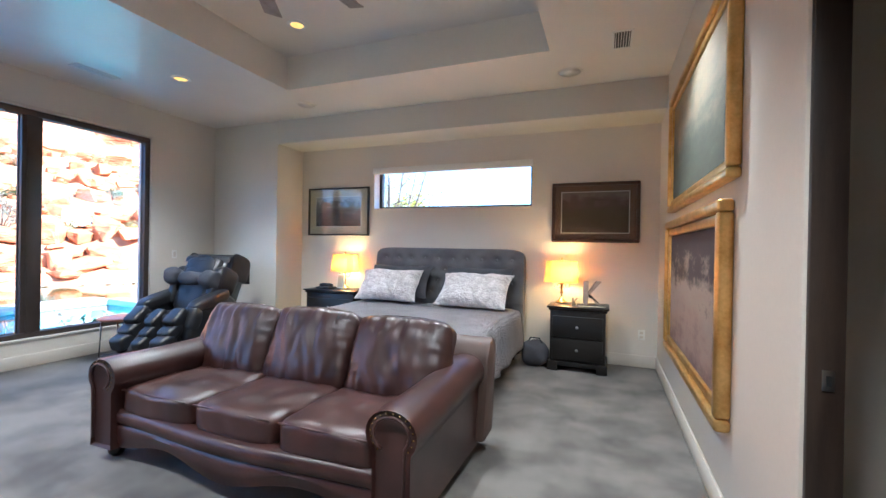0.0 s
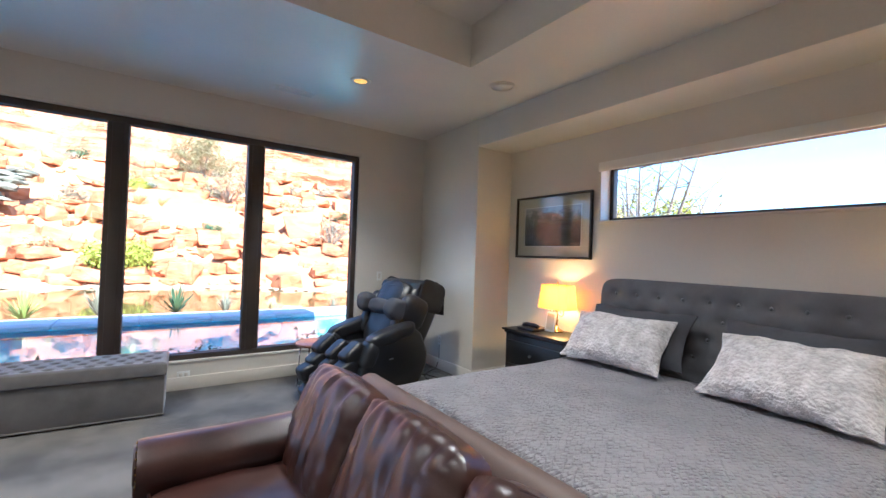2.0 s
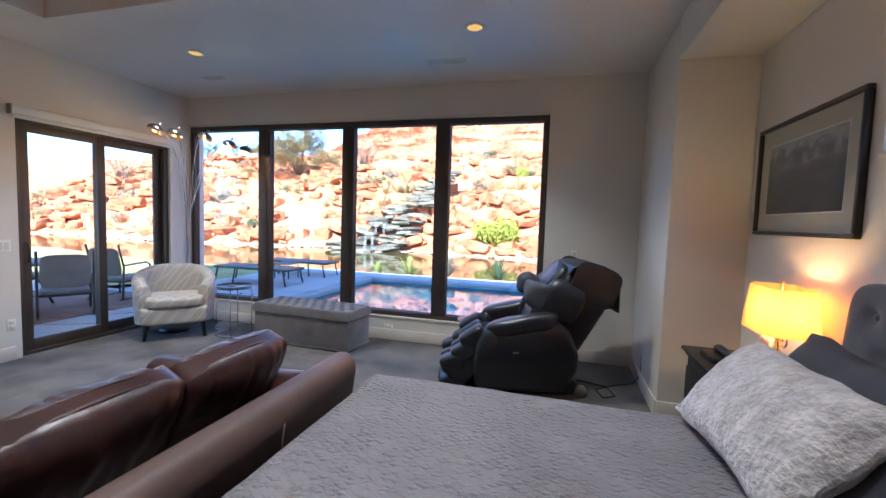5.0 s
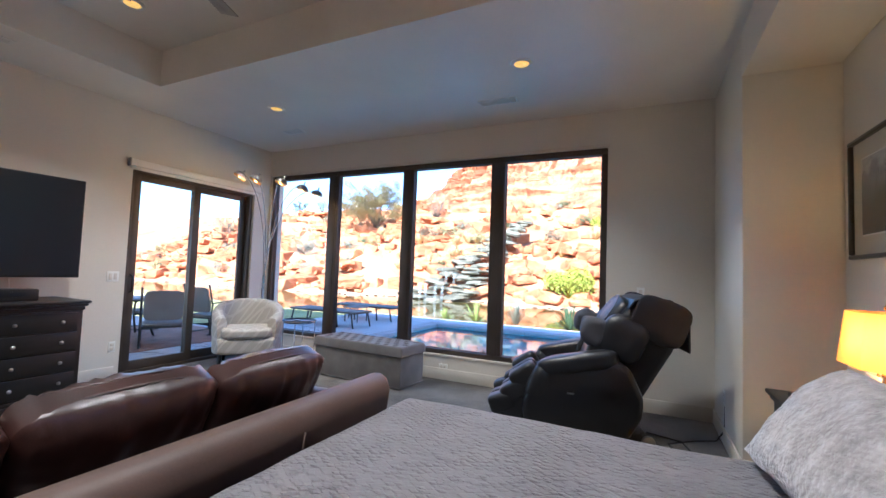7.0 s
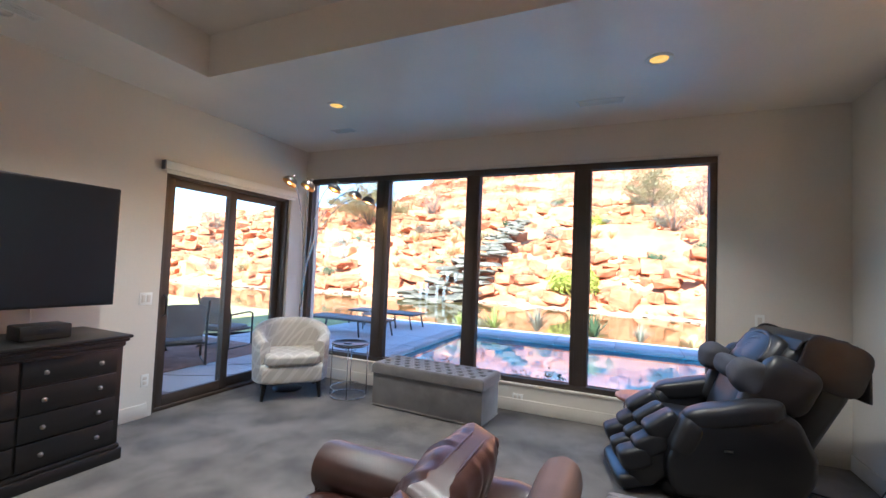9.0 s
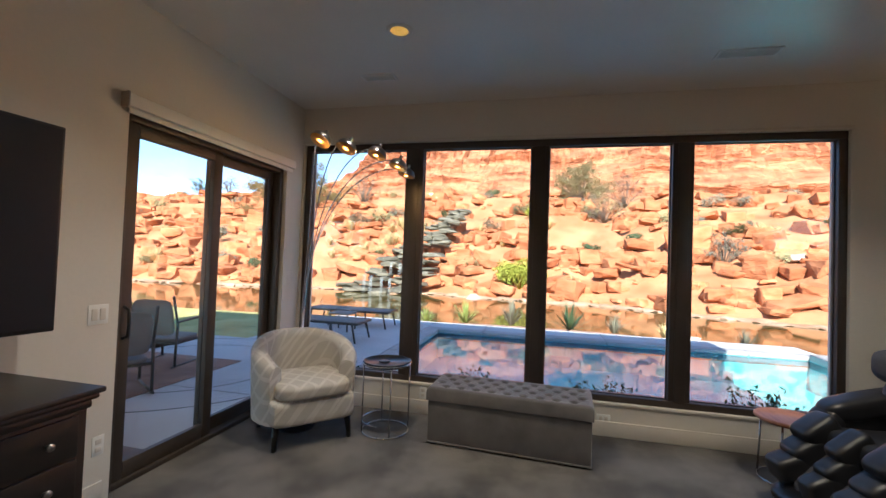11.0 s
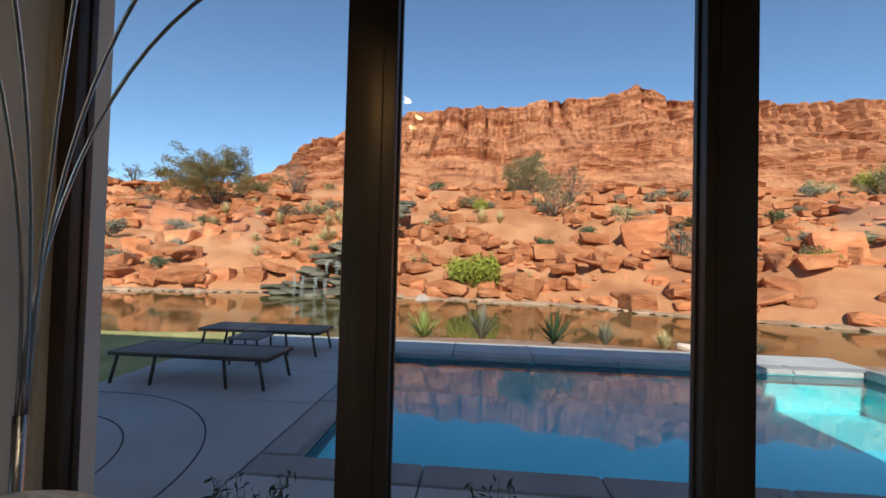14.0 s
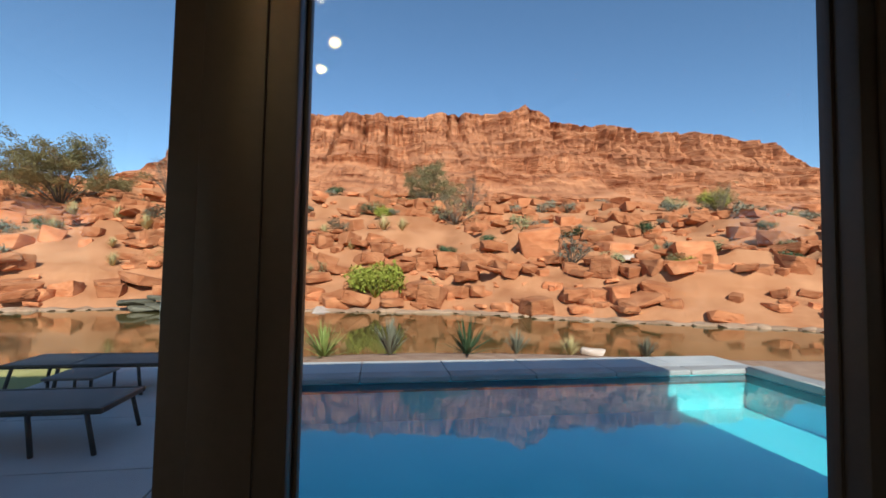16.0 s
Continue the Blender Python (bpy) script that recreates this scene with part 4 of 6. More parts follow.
framed("large gilt-framed painting of a hazy field", pose(XR, 3.92, 1.005, 0, 0, -90) , 1.86, 1.08, 0.12, 0.07, GOLD, FIELDPIC, rolls=2)

# ---- television, dresser ----
tv = thing("television", "large black flat television on a swing arm, switched off", "television", pose(-1.72, -0.15, 1.55, 0, 0, -3))
part("screen", box(-0.72, 0.72, 0.026, 0.030, -0.43, 0.46), SCREEN, tv, "dark glossy screen")
part("casing", box(-0.735, 0.735, -0.02, 0.026, -0.45, 0.475, 0.008), BLACKSHELL, tv)
part("mount_plate", box(-0.2, 0.2, -0.035, -0.021, -0.2, 0.2, 0.003), BLACKFR, tv)
part("mount_arm", tube([(0.0, -0.03, 0), (0.05, -0.15, 0), (0.0, -0.27, 0)], 0.022, 8), BLACKFR, tv)
cord = tube([(-2.07, YS + 0.012, 1.12), (-2.08, YS + 0.013, 1.0), (-2.06, YS + 0.012, 0.90)], 0.004, 6)
solid("power_cord", cord, WHITE, "white cord hanging down the wall from the television", "cord")

dr = thing("dresser", "black-stained wooden dresser with small metal knobs", "dresser")
DX0, DX1, DYB, DYF, DH = -2.39, -0.62, -0.36, 0.27, 0.91
part("body", box(DX0 + 0.03, DX1 - 0.03, DYB + 0.02, DYF - 0.02, 0.10, DH - 0.08, 0.006), DARKWOOD, dr)
bm = box(DX0 - 0.012, DX1 + 0.012, DYB, DYF + 0.025, DH - 0.025, DH, 0.009)
box(DX0 + 0.0, DX1, DYB + 0.01, DYF + 0.008, DH - 0.05, DH - 0.025, 0.011, bm=bm)
box(DX0 + 0.018, DX1 - 0.018, DYB + 0.01, DYF - 0.008, DH - 0.085, DH - 0.05, 0.01, bm=bm)
part("top", bm, DARKWOOD, dr)
bm = box(DX0 + 0.005, DX1 - 0.005, DYB + 0.01, DYF, 0.0, 0.085, 0.008)
box(DX0 + 0.018, DX1 - 0.018, DYB + 0.01, DYF - 0.01, 0.085, 0.12, 0.010, bm=bm)
part("plinth", bm, DARKWOOD, dr)
cols = 3
cw = (DX1 - DX0 - 0.12) / cols
for c in range(cols):
    for r in range(4):
        x0, z0 = DX0 + 0.06 + cw * c, 0.135 + r * 0.172
        d = part("drawer", box(x0 + 0.008, x0 + cw - 0.008, DYF - 0.022, DYF - 0.008, z0, z0 + 0.16, 0.005), DARKWOOD, dr)
        for kx in (0.22, 0.78):
            part("knob", lathe([(0.006, 0), (0.006, 0.012), (0.015, 0.018), (0.014, 0.026), (0, 0.029)], 12), STEEL, d, "small metal knob").matrix_basis = pose(x0 + cw * kx, DYF - 0.008, z0 + 0.08, -90)
rad = thing("clock_radio", "black wooden clock radio on the dresser", "radio", pose(-1.96, 0.02, DH))
part("case", box(-0.14, 0.14, -0.09, 0.09, 0, 0.10, 0.012), DARKWOOD, rad)
part("display", box(-0.05, 0.05, 0.0905, 0.093, 0.045, 0.075), SCREEN, rad)
part("grille", box(-0.12, 0.12, 0.0902, 0.092, 0.012, 0.035), BLACKFR, rad)
bsk = thing("wire_basket", "small black wire basket on the dresser", "basket", pose(-1.60, 0.05, DH))
part("tray", lathe([(0, 0.004), (0.07, 0.004), (0.085, 0.05), (0.08, 0.05), (0.066, 0.008), (0, 0.008)], 20), BLACKFR, bsk)
part("loop_handle", tube([(0.08 * math.cos(radians(a)), 0, 0.05 + 0.075 * math.sin(radians(a))) for a in range(0, 181, 15)], 0.004, 6), BLACKFR, bsk)

# ---- tufted ottoman ----
ot = thing("storage_ottoman", "taupe velvet storage ottoman with a button-tufted lid", "ottoman", pose(-4.505, 1.83, 0, 0, 0, -3.5))
OW, OL = 0.46, 1.26
part("body", box(-OW / 2, OW / 2, -OL / 2, OL / 2, 0.012, 0.345, 0.012), TAUPE, ot)
part("piping", tube([(-OW / 2, -OL / 2, 0.02), (OW / 2, -OL / 2, 0.02), (OW / 2, OL / 2, 0.02), (-OW / 2, OL / 2, 0.02), (-OW / 2, -OL / 2, 0.02)], 0.008, 6), TAUPE, ot)
b = bmesh.new()
bmesh.ops.create_grid(b, x_segments=42, y_segments=112, size=1)
tf = [(-OW / 2 + 0.075 + 0.104 * r, -OL / 2 + 0.07 + (c + 0.5 * (r % 2)) * 0.1245) for r in range(4) for c in range(10 - r % 2)]
for v in b.verts:
    x, y = v.co.x * (OW / 2 + 0.012), v.co.y * (OL / 2 + 0.012)
    d = sorted(math.hypot(x - a, y - c) for a, c in tf)
    dip = 0.048 * math.exp(-(d[0] / 0.024) ** 2) + 0.022 * math.exp(-((d[1] - d[0]) / 0.02) ** 2) * max(0, 1 - d[0] / 0.09)
    ex = min(1, (OW / 2 + 0.012 - abs(x)) / 0.03) 
    ey = min(1, (OL / 2 + 0.012 - abs(y)) / 0.03)
    v.co = Vector((x, y, 0.455 - dip * min(ex, ey) - 0.02 * (1 - ex) ** 2 - 0.02 * (1 - ey) ** 2))
r = bmesh.ops.extrude_edge_only(b, edges=[e for e in b.edges if len(e.link_faces) == 1])
for g in r["geom"]:
    if isinstance(g, bmesh.types.BMVert):
        g.co.z = 0.35
lid = part("lid", b, TAUPE, ot, "diamond-tufted velvet lid", deg=70)
for a, c in tf:
    part("button", lathe([(0.010, -0.002), (0.008, 0.004), (0, 0.006)], 8, (a, c, 0.41)), TAUPE, lid)

# ---- barrel armchair ----
LATT = mat("trellis_fabric", (0.45, 0.415, 0.37), 0.9, var=0.08, scale=5, fine=220, bump=0.3, depth=0.003)
nt = LATT.node_tree
co = nt.nodes.new("ShaderNodeTexCoord")
wv = []
for rot in (45, -45):
    mp, w = nt.nodes.new("ShaderNodeMapping"), nt.nodes.new("ShaderNodeTexWave")
    mp.inputs["Rotation"].default_value = (radians(rot), 0, radians(rot))
    nt.links.new(co.outputs["Object"], mp.inputs[0])
    nt.links.new(mp.outputs[0], w.inputs["Vector"])
    w.inputs["Scale"].default_value, w.inputs["Distortion"].default_value = 3.4, 1.2
    wv.append(w)
mxx, th, mixc = nt.nodes.new("ShaderNodeMath"), nt.nodes.new("ShaderNodeMapRange"), nt.nodes.new("ShaderNodeMix")
mxx.operation, mixc.data_type = "MAXIMUM", "RGBA"
nt.links.new(wv[0].outputs[1], mxx.inputs[0])
nt.links.new(wv[1].outputs[1], mxx.inputs[1])
th.inputs["From Min"].default_value, th.inputs["From Max"].default_value = 0.86, 0.93
nt.links.new(mxx.outputs[0], th.inputs[0])
nt.links.new(th.outputs[0], mixc.inputs["Factor"])
old = nt.nodes["Principled BSDF"].inputs["Base Color"].links[0].from_socket
nt.links.new(old, mixc.inputs["A"])
mixc.inputs["B"].default_value = (0.54, 0.505, 0.46, 1)
nt.links.new(mixc.outputs["Result"], nt.nodes["Principled BSDF"].inputs["Base Color"])

ac = thing("barrel_armchair", "cream barrel armchair in trellis-patterned fabric, dark tapered legs", "armchair", pose(-4.24, 0.11, 0, 0, 0, -43) @ Matrix.Diagonal((1.12, 1.1, 1.02, 1)))
# local: faces +y
b = bmesh.new()
R, T = 0.355, 0.095
loops = []
for k in range(33):
    a = radians(-38 + 256 * k / 32 + 180 - 0)
    u = abs(k - 16) / 16
    top = 0.80 - 0.20 * max(0, (u - 0.18) / 0.82) ** 1.6
    c, s = math.cos(a), math.sin(a)
    loop = []
    for rr, z in ((R, 0.17), (R + 0.01, 0.40), (R + 0.02, top - 0.05), (R, top - 0.012), (R - T / 2, top), (R - T + 0.01, top - 0.02), (R - T, top - 0.07), (R - T - 0.01, 0.36), (R - T - 0.01, 0.17)):
        loop.append(b.verts.new((c * rr * 1.02, s * rr * 1.0 + 0.02, z)))
    loops.append(loop)
for q, w in zip(loops, loops[1:]):
    for i in range(9):
        b.faces.new((q[i], q[(i + 1) % 9], w[(i + 1) % 9], w[i]))
b.faces.new(loops[0])
b.faces.new(loops[-1][::-1])
bmesh.ops.recalc_face_normals(b, faces=b.faces[:])
part("barrel_back", b, LATT, ac, "curved padded back that runs into the arms", deg=60)
part("seat_base", puff(0.60, 0.56, 0.20, pose(0, 0.07, 0.27), 8, 8), LATT, ac)
part("seat_cushion", puff(0.53, 0.56, 0.13, pose(0, 0.09, 0.42), 5, 10, 0.006, 6, 2), LATT, ac)
for x in (-0.25, 0.25):
    for y in (-0.20, 0.27):
        part("leg", tube([(x, y, 0.18), (x * 1.06, y * 1.06, 0.0)], 0.026, 8, r1=0.016), DARKWOOD, ac)
rug = solid("charger_disc", lathe([(0, 0.0), (0.16, 0.0), (0.165, 0.012), (0.15, 0.022), (0, 0.024)], 28, (-4.30, 0.02, 0.0)), BLACKSHELL, "flat black disc lying on the carpet under the armchair", "gadget")

# ---- chrome side table ----
st = thing("side_table", "round dark-topped side table on a chrome wire frame", "table", pose(-4.45, 0.78, 0))
part("top", lathe([(0, 0.565), (0.19, 0.565), (0.205, 0.575), (0.207, 0.60), (0.198, 0.602), (0.195, 0.588), (0, 0.588)], 36), BLACKSHELL, st, "glossy dark tray top")
part("rim", tube([(0.208 * math.cos(radians(a)), 0.208 * math.sin(radians(a)), 0.585) for a in range(0, 361, 10)], 0.006, 6), CHROME, st)
part("base_ring", tube([(0.20 * math.cos(radians(a)), 0.20 * math.sin(radians(a)), 0.008) for a in range(0, 361, 10)], 0.007, 6), CHROME, st)
part("lower_ring", tube([(0.20 * math.cos(radians(a)), 0.20 * math.sin(radians(a)), 0.10) for a in range(180, 361, 10)], 0.005, 6), CHROME, st)
for a in (30, 120, 210, 300):
    c, s = 0.2 * math.cos(radians(a)), 0.2 * math.sin(radians(a))
    part("leg", tube([(c, s, 0.008), (c, s, 0.57)], 0.006, 6), CHROME, st)
solid("coaster", lathe([(0, 0), (0.045, 0), (0.047, 0.006), (0.04, 0.01), (0, 0.01)], 18, (-4.43, 0.76, 0.589)), BLACKFR, "small black coaster on the side table", "coaster")

# ---- round wooden table by the massage chair ----
rt = thing("side_table", "round wooden side table on chrome legs by the massage chair", "table", pose(-4.48, 3.80, 0))
WOODTOP = mat("cherry_wood", (0.16, 0.055, 0.03), 0.35, color2=(0.30, 0.13, 0.07), scale=4, fine=40, stretch=(1, 8, 1), bump=0.05)
part("top", lathe([(0, 0.43), (0.20, 0.43), (0.212, 0.44), (0.21, 0.455), (0.20, 0.46), (0, 0.46)], 36), WOODTOP, rt)
for a in (50, 140, 230, 320):
    c, s = math.cos(radians(a)), math.sin(radians(a))
    part("leg", tube([(0.17 * c, 0.17 * s, 0.43), (0.19 * c, 0.19 * s, 0.0)], 0.007, 6), CHROME, rt)
part("base_ring", tube([(0.188 * math.cos(radians(a)), 0.188 * math.sin(radians(a)), 0.02) for a in range(0, 361, 12)], 0.005, 6), CHROME, rt)

# ---- five-armed arc floor lamp ----
al = thing("arc_floor_lamp", "chrome floor lamp with five curved arms and lit dome heads", "floor lamp")
LX, LY = -4.72, -0.22
part("base", lathe([(0, 0), (0.15, 0), (0.15, 0.018), (0.14, 0.026), (0.03, 0.03), (0, 0.03)], 32, (LX, LY, 0)), STEEL, al)
part("stem", tube([(LX, LY, 0.02), (LX, LY, 0.95)], 0.018, 10), STEEL, al)
HEADS = [(-3.68, 0.495, 2.315), (-3.77, 0.65, 2.28), (-4.03, 0.78, 2.295), (-4.30, 0.86, 2.265), (-4.58, 0.845, 2.25)]
for i, (hx, hy, hz) in enumerate(HEADS):
    ox, oy = 0.012 * math.cos(i * 1.26), 0.012 * math.sin(i * 1.26)
    p0, p3 = Vector((LX + ox, LY + oy, 0.9)), Vector((hx - 0.05, hy - 0.07, hz + 0.05))
    p1 = Vector((LX + ox, LY + oy + 0.05, 0.9 + (hz - 0.9) * 0.75))
    p2 = Vector((LX + (hx - LX) * 0.55, LY + (hy - LY) * 0.55, hz + 0.12))
    pts = [p0 * (1 - u) ** 3 + p1 * 3 * u * (1 - u) ** 2 + p2 * 3 * u * u * (1 - u) + p3 * u ** 3 for u in [k / 18 for k in range(19)]]
    arm = part("arm", tube(pts, 0.0055, 7), CHROME, al)
    tilt = pose(hx, hy, hz, -12, -32 + 6 * i, 0)
    dome = lathe([(0.076, -0.02), (0.075, 0.002), (0.06, 0.028), (0.033, 0.044), (0.0, 0.05)], 22)
    bmesh.ops.solidify(dome, geom=dome.faces[:], thickness=0.003)
    hd = part("lamp_head", dome, STEEL, al, "dark chrome dome shade")
    hd.matrix_basis = tilt
    part("inner_reflector", lathe([(0.073, -0.0215), (0.055, 0.004), (0.02, 0.012), (0, 0.013)], 20), mat("copper_reflector", (0.80, 0.36, 0.09), 0.55, 0.0, bump=0.0) if i == 0 else bpy.data.materials["copper_reflector"], hd)
    part("bulb", lathe([(0, -0.022), (0.011, -0.016), (0.014, -0.006), (0.009, 0.010), (0, 0.012)], 12), BULB, hd, "small glowing bulb")
    part("cap", tube([(0, 0, 0.055), (0, 0, 0.085)], 0.012, 8), STEEL, hd)
    d = bpy.data.lights.new("arc_lamp_light", "POINT")
    d.energy, d.color, d.shadow_soft_size = 0.8, (1, 0.62, 0.25), 0.02
    new("arc_lamp_light", d).matrix_world = tilt @ pose(0, 0, -0.03)

# ---- massage chair ----
mc = thing("massage_chair", "black leather massage recliner with padded leg channels and draped head cover", "recliner", pose(-4.06, 4.27, 0, 0, 0, -167))
# local: faces +y
part("base", puff(0.56, 0.92, 0.13, pose(0, -0.02, 0.07), 7, 8), BLACKSHELL, mc)
for s in (-1, 1):
    part("caster", lathe([(0, -0.02), (0.045, -0.02), (0.05, -0.012), (0.05, 0.012), (0.045, 0.02), (0, 0.02)], 16), STEEL, mc, "small metal transport wheel").matrix_basis = pose(s * 0.24, -0.50, 0.05, 0, 90, 0)
    sh = prism([(-0.32, 0.07), (0.36, 0.07), (0.43, 0.16), (0.44, 0.30), (0.38, 0.46), (0.30, 0.57), (0.16, 0.61), (-0.20, 0.69), (-0.34, 0.62), (-0.44, 0.40), (-0.43, 0.26)], s * 0.24, s * 0.40, 0.05)
    ar = part("side_shell", sh, BLACKSHELL, mc, "moulded black side shell", deg=60)
    part("armrest", puff(0.19, 0.60, 0.15, pose(s * 0.32, 0.03, 0.625, -12), 3.6, 12, 0.008, 6, s), BLACKLEATHER, mc, "padded leather armrest")
    part("arm_front", puff(0.18, 0.16, 0.30, pose(s * 0.32, 0.31, 0.46, 24), 3.2, 9, 0.006, 7, s + 4), BLACKLEATHER, mc)
    part("badge", box(s * 0.401, s * 0.404, 0.06, 0.11, 0.40, 0.412, 0.001), STEEL, ar)
part("seat", puff(0.50, 0.60, 0.18, pose(0, 0.14, 0.42, 4), 5, 9, 0.008, 7, 5), BLACKLEATHER, mc)
part("back_shell", prism([(-0.24, 0.28), (-0.43, 0.34), (-0.66, 0.74), (-0.735, 0.94), (-0.70, 1.05), (-0.62, 1.11), (-0.47, 1.13), (-0.36, 1.10), (-0.26, 0.97), (-0.13, 0.62), (-0.08, 0.40)], -0.29, 0.29, 0.055), BLACKSHELL, mc, deg=60)
part("backrest", puff(0.46, 0.20, 0.62, pose(0, -0.17, 0.72, 24), 4, 12, 0.012, 6, 8), BLACKLEATHER, mc, "padded reclining backrest")
for s in (-1, 1):
    part("shoulder_wing", puff(0.15, 0.34, 0.34, pose(s * 0.27, -0.30, 0.82, 28, 0, s * 8), 3.2, 10, 0.010, 7, 9 + s), BLACKLEATHER, mc)
    part("side_bolster", puff(0.12, 0.26, 0.34, pose(s * 0.25, -0.16, 0.68, 26), 3.5, 9, 0.008, 8, 12), BLACKLEATHER, mc)
cover_out = [(-0.335, 1.06), (-0.375, 1.125), (-0.47, 1.152), (-0.63, 1.135), (-0.72, 1.07), (-0.762, 0.95), (-0.765, 0.75)]
cover_in = [(-0.748, 0.75), (-0.744, 0.94), (-0.706, 1.055), (-0.62, 1.117), (-0.47, 1.135), (-0.385, 1.11), (-0.352, 1.06)]
hc = part("head_cover", prism(cover_out + cover_in, -0.31, 0.31, 0.006), BLACKLEATHER, mc, "leather cover draped over the head end", deg=50)
for s in (-1, 1):
    part("cover_flap", puff(0.03, 0.40, 0.34, pose(s * 0.305, -0.56, 0.97, 20), 4, 8, 0.008, 8, s), BLACKLEATHER, hc)
face = pose(0, -0.285, 1.00, 34)
hp = part("head_pad", puff(0.46, 0.14, 0.28, face, 3.4, 12, 0.010, 8, 15), BLACKLEATHER, mc)
for rr, tk in ((0.06, 0.016), (0.105, 0.02), (0.16, 0.022)):
    part("stitched_ridge", tube([face @ Vector((rr * 1.15 * math.cos(radians(a)), 0.062 - rr * 0.12, -0.05 + rr * 1.1 * math.sin(radians(a)))) for a in range(-25, 206, 11)], tk, 8), BLACKLEATHER, hp)
part("neck_cushion", puff(0.36, 0.18, 0.16, pose(0.02, -0.11, 0.87, 20, 4, 0), 2.6, 12, 0.02, 7, 21), SHEET, mc, "soft dark neck cushion with two lobes")
for s in (-1, 1):
    part("cushion_lobe", puff(0.20, 0.22, 0.22, pose(0.02 + s * 0.24, -0.10, 0.875 + s * 0.015, 20, 0, s * 10), 2.5, 12, 0.02, 8, 24 + s), SHEET, mc)
for s in (-1, 0, 1):
    w = 0.165 if s else 0.125
    for k, (y, z, a) in enumerate(((0.43, 0.46, -34), (0.50, 0.335, -30), (0.60, 0.235, -20))):
        part("leg_pad", puff(w, 0.24 - 0.01 * k, 0.15, pose(s * 0.235, y, z + (0.02 if s else 0), a), 4.6, 11, 0.004, 9, k + s), BLACKLEATHER, mc, "rounded calf and foot pad")
    part("channel_wall", puff(w * 0.86, 0.40, 0.26, pose(s * 0.235, 0.48, 0.25, -38), 4, 8), BLACKSHELL, mc)
for s in (-1, 1):
    part("channel_lining", puff(0.13, 0.42, 0.10, pose(s * 0.118, 0.47, 0.27, -42), 4, 8, 0.004, 8, s), SHEET, mc, "fabric-lined leg channel")
part("leg_rest_shell", puff(0.58, 0.36, 0.12, pose(0, 0.55, 0.12, -24), 5, 8), BLACKSHELL, mc)
b = tube([(-4.30, 4.80, 0.012), (-4.22, 5.05, 0.012), (-4.02, 5.10, 0.012), (-3.95, 5.0, 0.012), (-4.12, 4.95, 0.012), (-4.30, 5.15, 0.012), (-4.38, 5.30, 0.015), (-4.40, 5.36, 0.10), (-4.40, 5.365, 0.33)], 0.006, 6)
solid("power_cord", b, RUBBER, "black power cord curled on the carpet to the outlet", "cord")


# ---- outdoors: ground, deck, pool, pond ----
def far_shore(y):
    return -23.6 + 0.7 * math.sin(y * 0.23) + 0.62 * max(0, y - 5) + 0.02 * max(0, -y - 8) ** 1.3


def near_shore(y):
    return -13.9 - 0.8 * math.sin(y * 0.31 + 1) - (0.6 if y < -3 else 0)


PX0, PX1, PY0, PY1 = -10.5, -6.75, -0.21, 7.15
CREST = 8.7


def height(x, y):
    if PX0 - 0.30 < x < PX1 + 0.30 and PY0 - 0.30 < y < PY1 + 0.30:
        return -2.6
    fs, ns = far_shore(y), near_shore(y)
    n = noise.noise(Vector((x * 0.16, y * 0.16, 0))) * 0.8 + noise.noise(Vector((x * 0.5, y * 0.5, 3))) * 0.25
    if x > ns:
        k = min(1, max(0, (x - ns) / 2.0))
        return -0.62 + 0.37 * k + 0.03 * n * k if x < -11.4 else -0.36
    if x > fs:
        e = min(ns - x, x - fs)
        return -0.62 - min(1.2, e * 0.6)
    d = fs - x
    run = max(6.0, fs + 46)
    if d < run:
        u = d / run
        ter = math.floor(u * 7 + 0.6 * n) / 7
        z = -0.62 + min(1, d / 0.8) * 0.25 + (CREST + 0.4) * (0.55 * u + 0.45 * min(1, max(0, ter + 0.1 * (u * 7 % 1)))) + n * min(1, d / 4) * 0.8
        return z
    e = d - run
    return CREST - 0.2 + n * 0.7 + 0.075 * max(0, e - 14) * (1 if e < 120 else 1)


def axis(*stretches):
    out = []
    for a, b, s in stretches:
        k = max(1, round((b - a) / s))
        out += [a + (b - a) * i / k for i in range(k)]
    return out + [stretches[-1][1]]


gx = axis((-2500, -300, 300), (-300, -60, 12), (-60, -28, 0.8), (-28, -10.82, 0.45), (-10.82, -10.78, 0.04), (-10.78, -6.47, 0.86), (-6.47, -6.43, 0.04), (-6.43, 20, 3), (20, 2500, 350))
gy = axis((-2500, -200, 300), (-200, -50, 10), (-50, -0.53, 0.9), (-0.53, -0.49, 0.04), (-0.49, 7.43, 0.66), (7.43, 7.47, 0.04), (7.47, 60, 0.9), (60, 200, 10), (200, 2500, 300))
verts = [(x, y, min(height(x, y), 15.0)) for x in gx for y in gy]
faces, W = [], len(gy)
for i in range(len(gx) - 1):
    for j in range(W - 1):
        faces.append((i * W + j, (i + 1) * W + j, (i + 1) * W + j + 1, i * W + j + 1))
me = bpy.data.meshes.new("ground")
me.from_pydata(verts, [], faces)
for m in (SOIL, GRAVEL, LAWN):
    me.materials.append(m)
for p in me.polygons:
    c = p.center
    p.use_smooth = True
    if -14.6 < c.x < -4 and c.y > -1.4:
        p.material_index = 1
    elif -16 < c.x < 10 and c.y <= -1.4:
        p.material_index = 2
tagged(new("ground", me), "red desert soil rising to a rocky slope", "ground", "", "structure")

